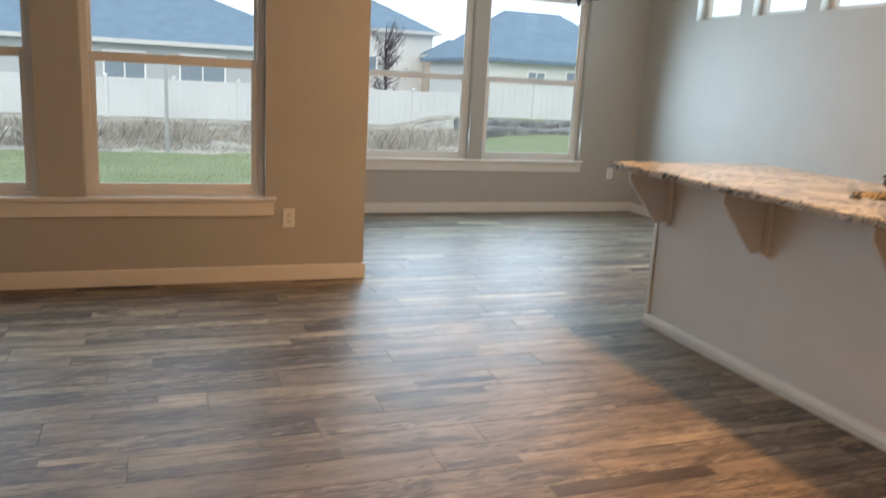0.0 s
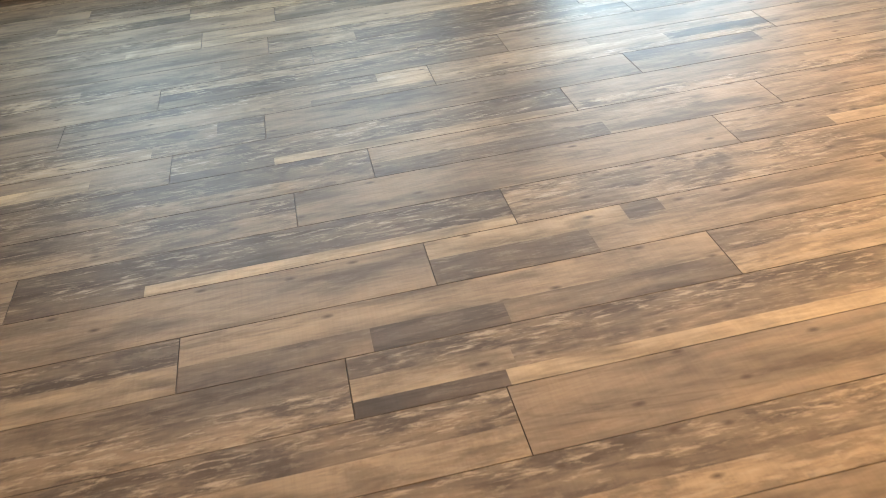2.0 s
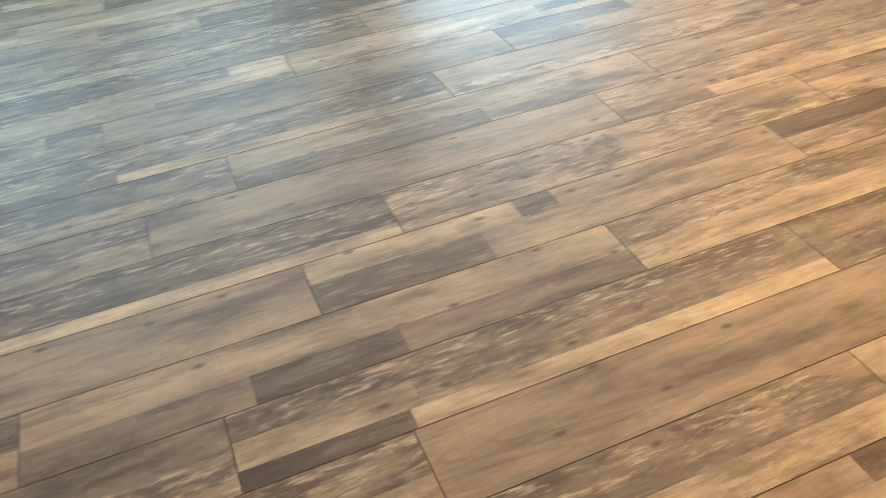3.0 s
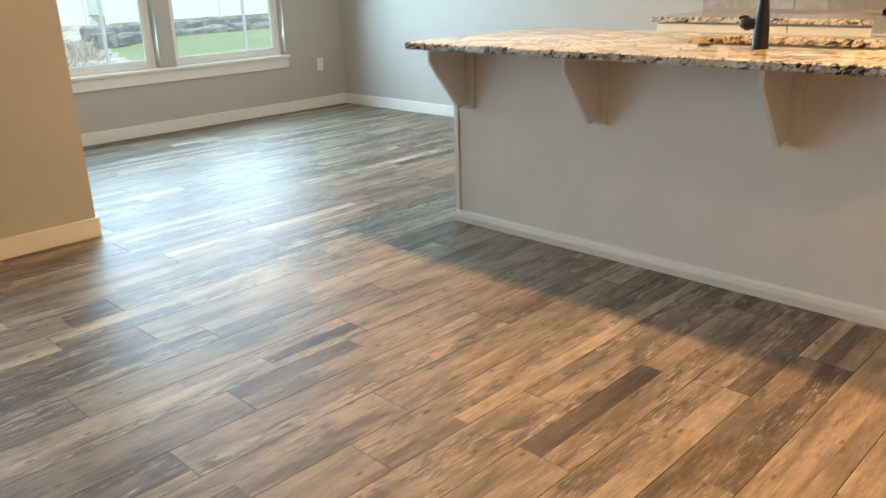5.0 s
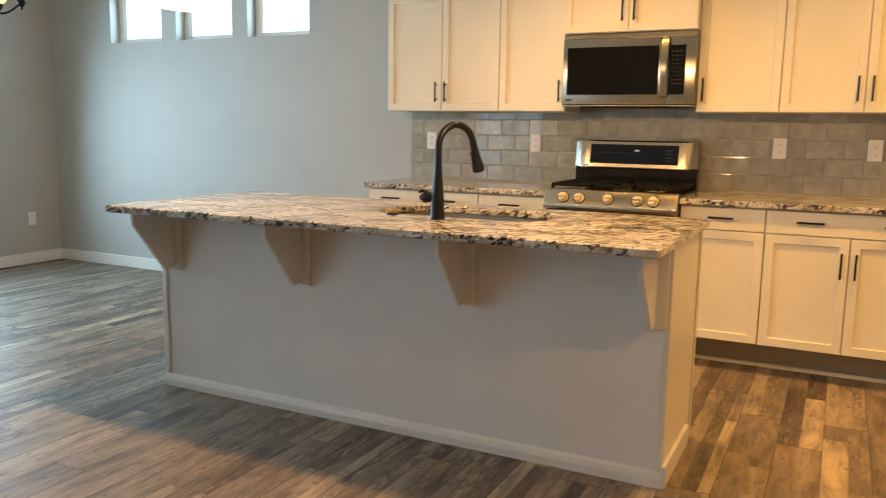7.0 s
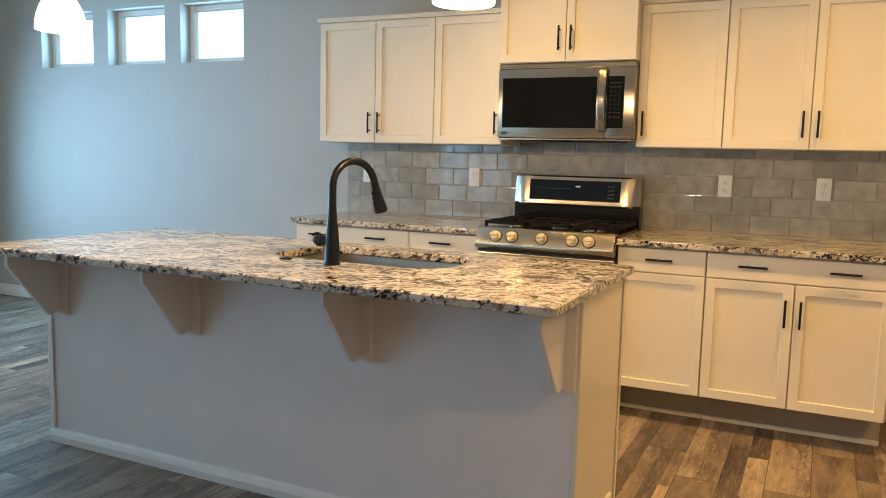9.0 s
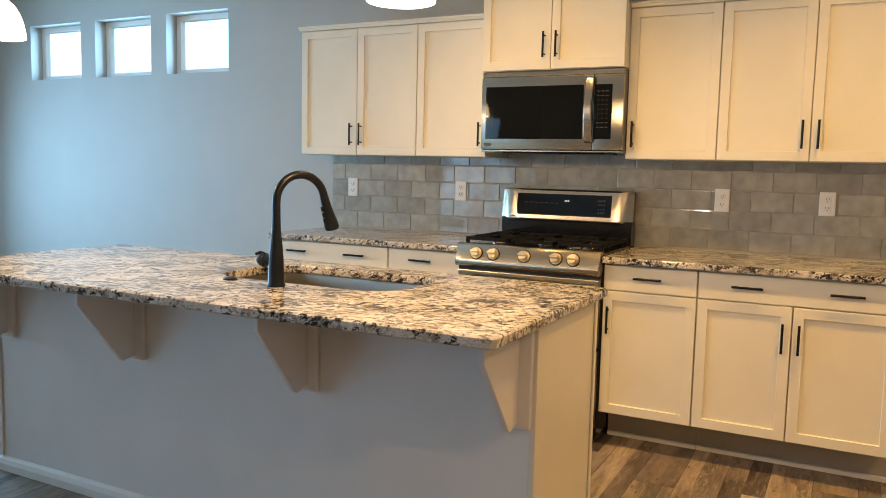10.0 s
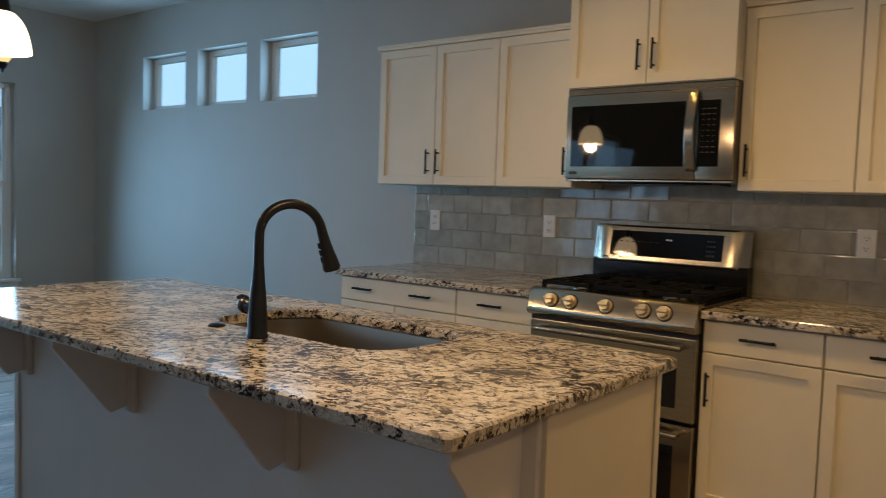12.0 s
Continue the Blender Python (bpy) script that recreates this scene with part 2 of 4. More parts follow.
    l.new(maths(n, l, "MULTIPLY", v, 11.5), ck.inputs[1])
    kv = node(n, "TexVoronoi", Scale=1.0, Randomness=1.0)
    kv.voronoi_dimensions = "2D"
    l.new(ck.outputs[0], kv.inputs["Vector"])
    spot = ramp(n, l, kv.outputs["Distance"], [(0.015, (0.85, 0.85, 0.85)), (0.05, (0.5, 0.5, 0.5)), (0.09, (0, 0, 0))])
    some = maths(n, l, "GREATER_THAN", kv.outputs["Color"], 0.54)
    col = blend(n, l, maths(n, l, "MULTIPLY", spot, some), col, (0.075, 0.054, 0.043))
    l.new(col, s.inputs["Base Color"])
    l.new(maths(n, l, "MULTIPLY_ADD", streak, 0.14, 0.42), s.inputs["Roughness"])
    s.inputs["Specular IOR Level"].default_value = 0.235
    bumped(n, l, s, maths(n, l, "ADD", streak, fine), 0.06, 0.0012)
    return m


PLANK = plank_material()


def tile_material():
    """Hand-glazed grey tile, uneven in tone and surface."""
    m, n, l, s = material("glazed_tile")
    co, info = node(n, "TexCoord"), node(n, "ObjectInfo")
    add = node(n, "VectorMath")
    add.operation = "ADD"
    cmb = node(n, "CombineXYZ")
    l.new(maths(n, l, "MULTIPLY", info.outputs["Random"], 83.0), cmb.inputs[0])
    l.new(co.outputs["Object"], add.inputs[0])
    l.new(cmb.outputs[0], add.inputs[1])
    cloudy, wave = node(n, "TexNoise", Scale=14.0, Detail=4.0), node(n, "TexNoise", Scale=9.0, Detail=1.0)
    l.new(add.outputs[0], cloudy.inputs["Vector"])
    l.new(add.outputs[0], wave.inputs["Vector"])
    tone = ramp(n, l, info.outputs["Random"], [(0.0, (0.305, 0.295, 0.26)), (0.5, (0.355, 0.343, 0.30)), (1.0, (0.41, 0.397, 0.35))])
    l.new(blend(n, l, 1.0, tone, ramp(n, l, cloudy.outputs[0], [(0.28, (0.78, 0.78, 0.77)), (0.72, (1.16, 1.16, 1.14))]), "MULTIPLY"), s.inputs["Base Color"])
    s.inputs["Roughness"].default_value = 0.09
    s.inputs["Coat Weight"].default_value = 0.6
    bumped(n, l, s, wave.outputs[0], 0.62, 0.007)
    return m


TILE = tile_material()


def glass_material():
    m, n, l, s = material("window_glass")
    s.inputs["Base Color"].default_value = (0.85, 0.965, 1.0, 1)
    s.inputs["Transmission Weight"].default_value, s.inputs["Roughness"].default_value, s.inputs["IOR"].default_value = 1.0, 0.0, 1.12
    return m


GLASS = glass_material()


def glowing(name, color, strength, base=(0.8, 0.78, 0.72)):
    m, n, l, s = material(name)
    s.inputs["Base Color"].default_value = (*base, 1)
    s.inputs["Roughness"].default_value = 0.25
    s.inputs["Emission Color"].default_value = (*color, 1)
    s.inputs["Emission Strength"].default_value = strength
    return m


SHADE = glowing("lit_opal_glass", (1.0, 0.74, 0.42), 10.0)
BULB = glowing("lit_bulb", (1.0, 0.78, 0.46), 25.0)
LENS = glowing("lit_lens", (1.0, 0.80, 0.52), 8.0)
AMBER = glowing("lit_amber_glass", (1.0, 0.72, 0.30), 2.2, (0.7, 0.5, 0.2))
DIGIT = glowing("display_digit", (0.75, 0.85, 0.9), 0.5)


def ground_material():
    """Lawn by the house, dry weedy soil past the wire fence, lawn again beyond."""
    m, n, l, s = material("ground_cover")
    geo, sep = node(n, "NewGeometry"), node(n, "SeparateXYZ")
    l.new(geo.outputs["Position"], sep.inputs[0])

    def tex(scale, detail=5.0):
        t = node(n, "TexNoise", Scale=scale, Detail=detail)
        l.new(geo.outputs["Position"], t.inputs["Vector"])
        return t.outputs[0]

    lawn = blend(n, l, 1.0, ramp(n, l, tex(0.7), [(0.3, (0.15, 0.19, 0.095)), (0.7, (0.21, 0.255, 0.135))]), ramp(n, l, tex(40), [(0.3, (0.6, 0.6, 0.6)), (0.7, (1.25, 1.25, 1.2))]), "MULTIPLY")
    soil = ramp(n, l, tex(1.3), [(0.32, (0.15, 0.14, 0.12)), (0.46, (0.33, 0.30, 0.26)), (0.58, (0.42, 0.38, 0.32)), (0.72, (0.13, 0.17, 0.09))])
    past = maths(n, l, "GREATER_THAN", maths(n, l, "ADD", sep.outputs[1], maths(n, l, "MULTIPLY", tex(0.9), 1.2)), 16.5)
    west = maths(n, l, "LESS_THAN", maths(n, l, "SUBTRACT", sep.outputs[0], maths(n, l, "MULTIPLY", sep.outputs[1], 0.39)), maths(n, l, "MULTIPLY", tex(0.5), 0.8))
    l.new(blend(n, l, maths(n, l, "MULTIPLY", past, west), lawn, soil), s.inputs["Base Color"])
    s.inputs["Roughness"].default_value = 0.95
    bumped(n, l, s, tex(30), 0.6, 0.03)
    return m


GROUND_COVER = ground_material()


def leaf_material(name, stops):
    m, n, l, s = material(name)
    l.new(ramp(n, l, node(n, "NewGeometry").outputs["Random Per Island"], stops), s.inputs["Base Color"])
    s.inputs["Roughness"].default_value = 0.8
    return m


GRASS = leaf_material("grass_blade", [(0, (0.14, 0.185, 0.08)), (0.6, (0.19, 0.24, 0.115)), (1, (0.26, 0.29, 0.16))])
WEED = leaf_material("dry_weed", [(0, (0.17, 0.155, 0.135)), (0.35, (0.36, 0.31, 0.27)), (0.75, (0.50, 0.44, 0.39)), (1, (0.17, 0.19, 0.14))])
STONE = coloured("dark_bank_stone", (0.17, 0.17, 0.17), 0.9, vary=0.4, scale=3, grain=20, bump=0.6)


# ---- building helpers ----
def box(lo, hi, bevel=0.0, seg=1):
    bm = bmesh.new()
    bmesh.ops.create_cube(bm, size=1)
    for v in bm.verts:
        v.co = [lo[i] if v.co[i] < 0 else hi[i] for i in range(3)]
    if bevel:
        bmesh.ops.bevel(bm, geom=bm.edges[:], offset=bevel, segments=seg, profile=0.6, affect="EDGES")
    return bm


def join(*bms):
    out = bmesh.new()
    for b in bms:
        me = bpy.data.meshes.new("tmp")
        b.to_mesh(me)
        out.from_mesh(me)
        b.free()
        bpy.data.meshes.remove(me)
    return out


def prism(points, a, b, axis, bevel=0.0):
    """A closed outline in the plane across the axis, drawn out from a to b. axis 1: points are (x, z); axis 0: (y, z); axis 2: (x, y)."""
    bm = bmesh.new()

    def at(p, d):
        q = list(p)
        q.insert(axis, d)
        return bm.verts.new(q)

    one, two = [at(p, a) for p in points], [at(p, b) for p in points]
    bm.faces.new(one)
    bm.faces.new(two[::-1])
    for i in range(len(points)):
        j = (i + 1) % len(points)
        bm.faces.new((one[j], one[i], two[i], two[j]))
    bmesh.ops.recalc_face_normals(bm, faces=bm.faces[:])
    if bevel:
        bmesh.ops.bevel(bm, geom=bm.edges[:], offset=bevel, segments=1, affect="EDGES")
    return bm


def rod(a, b, r1, r2=None, n=16):
    a, b = Vector(a), Vector(b)
    bm = bmesh.new()
    bmesh.ops.create_cone(bm, cap_ends=True, segments=n, radius1=r1, radius2=r1 if r2 is None else r2, depth=(b - a).length)
    m = Matrix.Translation((a + b) / 2) @ (b - a).to_track_quat("Z", "Y").to_matrix().to_4x4()
    bmesh.ops.transform(bm, matrix=m, verts=bm.verts[:])
    return bm


def lathe(profile, centre, n=32):
    """Turns (radius, height) round the upright axis at centre."""
    bm = bmesh.new()
    rings = []
    for r, z in profile:
        rings.append([bm.verts.new((centre[0] + r * math.cos(2 * math.pi * i / n), centre[1] + r * math.sin(2 * math.pi * i / n), centre[2] + z)) for i in range(n)])
    for p, q in zip(rings, rings[1:]):
        for i in range(n):
            j = (i + 1) % n
            bm.faces.new((p[i], p[j], q[j], q[i]))
    bmesh.ops.recalc_face_normals(bm, faces=bm.faces[:])
    return bm


def tube(path, radii, n=14):
    """A round bar along a path of points; the radius may change from point to point."""
    bm = bmesh.new()
    pts = [Vector(p) for p in path]
    if not isinstance(radii, (list, tuple)):
        radii = [radii] * len(pts)
    rings, side = [], None
    for i, p in enumerate(pts):
        d = (pts[min(i + 1, len(pts) - 1)] - pts[max(i - 1, 0)]).normalized()
        if side is None:
            side = d.orthogonal().normalized()
        side = (side - d * side.dot(d)).normalized()
        up = d.cross(side)
        rings.append([bm.verts.new(p + radii[i] * (math.cos(2 * math.pi * k / n) * side + math.sin(2 * math.pi * k / n) * up)) for k in range(n)])
    for p, q in zip(rings, rings[1:]):
        for i in range(n):
            j = (i + 1) % n
            bm.faces.new((p[i], p[j], q[j], q[i]))
    bm.faces.new(rings[0][::-1])
    bm.faces.new(rings[-1])
    bmesh.ops.recalc_face_normals(bm, faces=bm.faces[:])
    return bm


def mesh_of(name, bm, mat, smooth=False):
    me = bpy.data.meshes.new(name)
    bm.to_mesh(me)
    bm.free()
    me.materials.append(mat)
    if smooth:
        for p in me.polygons:
            p.use_smooth = True
        me.set_sharp_from_angle(angle=radians(38))
    return me


def base_of(ob):
    return Vector((0, 0, 0)) if ob is None else base_of(ob.parent) + ob.location


def part(name, bm, mat, parent, label="", smooth=False):
    """One mesh under a thing or a part; the shape is given in the world's metres."""
    off = base_of(parent)
    bmesh.ops.translate(bm, verts=bm.verts[:], vec=-off)
    ob = new(name, mesh_of(name, bm, mat, smooth))
    ob.parent = parent
    return tagged(ob, label)


def thing(name, at, label, category, group="", kind=""):
    ob = new(name)
    ob.location = at
    ob.empty_display_size = 0.1
    return tagged(ob, label, category, group, kind)


def single(name, bm, mat, label, category, kind="", smooth=False):
    return tagged(new(name, mesh_of(name, bm, mat, smooth)), label, category, kind=kind)


# ---- walls, ceiling, trim ----
def wall(name, axis, a, b, face, back, openings, label):
    """An upright wall along x (axis 0) or y (axis 1) from a to b, from the face to the back, with openings (a, b, z0, z1)."""
    cuts, pieces, at = sorted(openings), [], a

    def piece(p, q, z0, z1):
        lo, hi = [0, 0, z0], [0, 0, z1]
        lo[axis], hi[axis] = p, q
        lo[1 - axis], hi[1 - axis] = min(face, back), max(face, back)
        pieces.append(box(lo, hi))

    for p, q, z0, z1 in cuts:
        piece(at, p, -0.02, TOP)
        piece(p, q, -0.02, z0)
        piece(p, q, z1, TOP)
        at = q
    piece(at, b, -0.02, TOP)
    bm = join(*pieces)
    bmesh.ops.remove_doubles(bm, verts=bm.verts[:], dist=0.0001)
    return single(name, bm, WALL, label, "wall", "structure")


wall("wall_north", 0, XW - TH, XJ - TH, YN, YN + TH, [(a, b, WZ0, WZ1) for a, b in NEAR_WINDOWS], "greige painted wall with a pair of windows")
wall("wall_jog", 1, YN, YF, XJ, XJ - TH, [], "greige painted wall end beside the dining nook")
wall("wall_nook", 0, XJ - TH, XE + TH, YF, YF + TH, [(a, b, WZ0, WZ1) for a, b in NOOK_WINDOWS], "greige painted nook wall with two tall windows")
wall("wall_east", 1, YS - TH, YF, XE, XE + TH, [(a, b, SZ0, SZ1) for a, b in SMALL_WINDOWS], "greige painted wall with three small high windows")
wall("wall_south", 0, XW - TH, XE, YS, YS - TH, [], "plain greige painted wall")
wall("wall_west", 1, YS, YN, XW, XW - TH, [], "plain greige painted wall")
single("ceiling", join(box((XW - TH, YS - TH, TOP), (XE + TH, YN + TH, TOP + 0.12)), box((XJ - TH, YN + TH, TOP), (XE + TH, YF + TH, TOP + 0.12))), CEIL, "white matt painted ceiling", "ceiling", "structure")
single("floor_slab", join(box((XW - TH, YS - TH, -0.3), (XE + TH, YN + TH, -0.022)), box((XJ - TH, YN + TH, -0.3), (XE + TH, YF + TH, -0.022))), CONCRETE, "grey concrete slab under the floor planks", "floor slab", "structure")


def baseboard(p, q, inward):
    """A board along a wall from p to q; inward is the way into the room."""
    (x0, y0), (x1, y1), (ix, iy) = p, q, inward
    t, h = 0.013, 0.098
    lo = (min(x0, x1, x0 + ix * t, x1 + ix * t), min(y0, y1, y0 + iy * t, y1 + iy * t), 0.0)
    hi = (max(x0, x1, x0 + ix * t, x1 + ix * t), max(y0, y1, y0 + iy * t, y1 + iy * t), h)
    single("baseboard", box(lo, hi, 0.003), TRIM, "white painted baseboard along the wall", "baseboard", "structure")


baseboard((XW, YN), (XJ + 0.013, YN), (0, -1))
baseboard((XJ, YN), (XJ, YF), (1, 0))
baseboard((XJ + 0.014, YF), (XE - 0.014, YF), (0, -1))
baseboard((XE, 3.5), (XE, YF), (-1, 0))
baseboard((XE, YS), (XE, -0.2), (-1, 0))
baseboard((XW, YS), (XW, YN - 0.014), (1, 0))
baseboard((XW + 0.014, YS), (XE - 0.014, YS), (0, 1))


# ---- windows ----
def hung_window(name, a, b, wall_y):
    """A white vinyl single-hung window in a wall along x: frame, fixed upper pane, lower sash set inwards."""
    y0, y1 = wall_y + 0.075, wall_y + 0.135
    w = thing(name, ((a + b) / 2, y0, WZ0), "white vinyl single-hung window, closed, looking on the yard", "window", "", "structure")
    f, mid = 0.042, 1.308
    part("window_frame", join(box((a, y0, WZ0), (a + f, y1, WZ1), 0.003), box((b - f, y0, WZ0), (b, y1, WZ1), 0.003),
                              box((a + f, y0, WZ0), (b - f, y1, WZ0 + 0.03), 0.003), box((a + f, y0, WZ1 - f), (b - f, y1, WZ1), 0.003)), VINYL, w)
    s0, s1 = y0 + 0.006, y0 + 0.034
    x0, x1, z0, z1 = a + f, b - f, WZ0 + 0.03, mid + 0.022
    sash = part("lower_sash", join(box((x0, s0, z0), (x0 + 0.032, s1, z1), 0.003), box((x1 - 0.032, s0, z0), (x1, s1, z1), 0.003),
                                   box((x0 + 0.032, s0, z0), (x1 - 0.032, s1, z0 + 0.038), 0.003), box((x0 + 0.032, s0, mid - 0.03), (x1 - 0.032, s1, z1), 0.003)), VINYL, w)
    part("sash_lock", box(((a + b) / 2 - 0.03, s0 - 0.012, z1 - 0.012), ((a + b) / 2 + 0.03, s0 + 0.01, z1 + 0.006), 0.003), VINYL, sash)
    glass = part("pane", box((x0 + 0.028, y0 + 0.018, z0 + 0.034), (x1 - 0.028, y0 + 0.022, mid - 0.026)), GLASS, sash)
    upper = part("upper_sash", join(box((x0, s1 + 0.002, mid - 0.02), (x1, y1 - 0.004, mid + 0.014), 0.002), box((x0, s1 + 0.002, mid + 0.014), (x0 + 0.016, y1 - 0.004, WZ1 - f)),
                                    box((x1 - 0.016, s1 + 0.002, mid + 0.014), (x1, y1 - 0.004, WZ1 - f))), VINYL, w)
    glass2 = part("pane", box((x0 + 0.012, y1 - 0.018, mid + 0.01), (x1 - 0.012, y1 - 0.014, WZ1 - f)), GLASS, upper)
    for g in (glass, glass2):
        g.visible_shadow = False


n = 0
for row, wy in ((NEAR_WINDOWS, YN), (NOOK_WINDOWS, YF)):
    for a, b in row:
        n += 1
        hung_window("window_%d" % n, a, b, wy)


def stool(x0, x1, wall_y):
    """The ledge under a pair of windows, with its apron board; the ledge runs into each opening."""
    row = NEAR_WINDOWS if wall_y == YN else NOOK_WINDOWS
    s = thing("window_sill", ((x0 + x1) / 2, wall_y, WZ0 - 0.11), "white painted wooden window ledge with apron board", "window sill", "", "structure")
    pieces = [box((x0, wall_y - 0.035, WZ0 - 0.024), (x1, wall_y - 0.0005, WZ0 + 0.002), 0.004)]
    pieces += [box((a + 0.001, wall_y - 0.001, WZ0 + 0.0002), (b - 0.001, wall_y + 0.074, WZ0 + 0.002)) for a, b in row]
    part("ledge", join(*pieces), TRIM, s)
    part("apron", box((x0 + 0.012, wall_y - 0.016, WZ0 - 0.112), (x1 - 0.012, wall_y, WZ0 - 0.024), 0.002), TRIM, s)


stool(-1.76, 0.592, YN)
stool(1.66, 4.05, YF)

for i, (a, b) in enumerate(SMALL_WINDOWS):
    x0, x1, f = XE + 0.100, XE + 0.15, 0.040
    w = thing("window_%d" % (n + 1 + i), (x0, (a + b) / 2, SZ0), "small fixed white vinyl window high in the wall", "window", "high windows", "structure")
    part("window_frame", join(box((x0, a, SZ0), (x1, a + f, SZ1), 0.003), box((x0, b - f, SZ0), (x1, b, SZ1), 0.003),
                              box((x0, a + f, SZ0), (x1, b - f, SZ0 + f), 0.003), box((x0, a + f, SZ1 - f), (x1, b - f, SZ1), 0.003)), VINYL, w)
    g = part("pane", box((x0 + 0.025, a + f - 0.004, SZ0 + f - 0.004), (x0 + 0.029, b - f + 0.004, SZ1 - f + 0.004)), GLASS, w)
    g.visible_shadow = False


# ---- outlets ----
def outlet(at, way, on):
    """A duplex outlet; way is the direction that it faces."""
    o = thing("wall_outlet", at, "white plastic duplex outlet on the " + on, "outlet", "wall outlets")
    ix, iy = way

    def plate(u0, u1, z0, z1, d0, d1, bevel=0.0):
        if ix:
            lo, hi = (min(ix * d0, ix * d1), u0, z0), (max(ix * d0, ix * d1), u1, z1)
        else:
            lo, hi = (u0, min(iy * d0, iy * d1), z0), (u1, max(iy * d0, iy * d1), z1)
        bm = box(lo, hi, bevel)
        bmesh.ops.translate(bm, verts=bm.verts[:], vec=at)
        return bm

    part("cover_plate", plate(-0.036, 0.036, -0.058, 0.058, 0.0, 0.006, 0.0025), PLASTIC, o)
    for z in (-0.021, 0.021):
        r = part("receptacle", plate(-0.017, 0.017, z - 0.0145, z + 0.0145, 0.004, 0.0085, 0.003), PLASTIC, o)
        for u in (-0.0065, 0.0065):
            part("slot", plate(u - 0.0012, u + 0.0012, z - 0.002, z + 0.007, 0.0082, 0.0092), SLOT, r)
        part("ground_hole", plate(-0.0025, 0.0025, z - 0.010, z - 0.006, 0.0082, 0.0092), SLOT, r)
    part("screw", plate(-0.003, 0.003, -0.003, 0.003, 0.005, 0.0072, 0.001), PLASTIC, o)


outlet((0.672, YN, 0.395), (0, -1), "greige wall under the windows")
outlet((4.40, YF, 0.405), (0, -1), "greige nook wall near the corner")
for y in (3.305, 2.54, 1.06, 0.577):
    outlet((XE - 0.0105, y, 1.176), (-1, 0), "grey tiled backsplash")


# ---- kitchen cabinets ----
FRONT_U, FRONT_B = 4.37, 4.065          # door faces of wall and base cabinets
COUNTER = 0.914


def pull(parent, face, y, z, upright, length=0.128):
    """A black bar pull on a door face that looks west."""
    h = length / 2
    if upright:
        bar = rod((face - 0.030, y, z - h), (face - 0.030, y, z + h), 0.0055, n=10)
        feet = [rod((face - 0.030, y, z + s * h * 0.72), (face, y, z + s * h * 0.72), 0.004, n=8) for s in (-1, 1)]
    else:
        bar = rod((face - 0.030, y - h, z), (face - 0.030, y + h, z), 0.0055, n=10)
        feet = [rod((face - 0.030, y + s * h * 0.72, z), (face, y + s * h * 0.72, z), 0.004, n=8) for s in (-1, 1)]
    part("handle", join(bar, *feet), BLACK, parent, "black metal bar pull", smooth=True)


def shaker(parent, face, y0, y1, z0, z1, rail=0.058):
    """A shaker door whose face looks west: four rails round a sunk panel."""
    bm = box((face, y0, z0), (face + 0.019, y1, z1), 0.0018)
    front = min(bm.faces, key=lambda f: f.calc_center_median().x - f.calc_area())
    bmesh.ops.inset_individual(bm, faces=[front], thickness=rail, depth=0.0)
    bmesh.ops.inset_individual(bm, faces=[front], thickness=0.003, depth=-0.010)
    return part("door", bm, CABINET, parent)


def wall_cabinet(y0, y1, z0, z1, face, doors, label, crown=True, ends=(0, 0)):
    c = thing("wall_cabinet", (XE, (y0 + y1) / 2, z0), label, "cabinet", "kitchen wall cabinets")
    part("body", box((face + 0.020, y0, z0), (XE, y1, z1)), CABINET, c)
    for d0, d1, handle in doors:
        d = shaker(c, face, d0 + 0.002, d1 - 0.002, z0 + 0.002, z1 - 0.006)
        if handle is not None:
            pull(d, face, handle, z0 + 0.121, True)
    if crown:
        a, b = y0 - 0.012 * ends[0], y1 + 0.012 * ends[1]
        part("crown_moulding", prism([(face + 0.016, z1 - 0.004), (face - 0.006, z1 - 0.001), (face - 0.008, z1 + 0.006), (face - 0.016, z1 + 0.014), (face - 0.016, z1 + 0.023), (XE, z1 + 0.023), (XE, z1 - 0.004)], a, b, 1), CABINET, c)
    return c


UZ0, UZ1 = 1.372, 2.106
wall_cabinet(2.681, 3.482, UZ0, UZ1, FRONT_U, [(2.681, 3.08, 3.047), (3.08, 3.482, 3.113)], "cream white painted wall cabinet with two closed shaker doors", ends=(0, 1))
wall_cabinet(2.247, 2.680, UZ0, UZ1, FRONT_U, [(2.247, 2.680, 2.283)], "cream white painted narrow wall cabinet beside the microwave")
wall_cabinet(1.490, 2.246, 1.815, 2.31, 4.29, [(1.490, 1.868, 1.835), (1.868, 2.246, 1.901)], "cream white painted short wall cabinet over the microwave", ends=(1, 1))
wall_cabinet(1.058, 1.489, UZ0, UZ1, FRONT_U, [(1.058, 1.489, 1.455)], "cream white painted single-door wall cabinet beside the microwave")
wall_cabinet(0.257, 1.057, UZ0, UZ1, FRONT_U, [(0.257, 0.657, 0.624), (0.657, 1.057, 0.690)], "cream white painted wall cabinet with two wide shaker doors", ends=(1, 0))


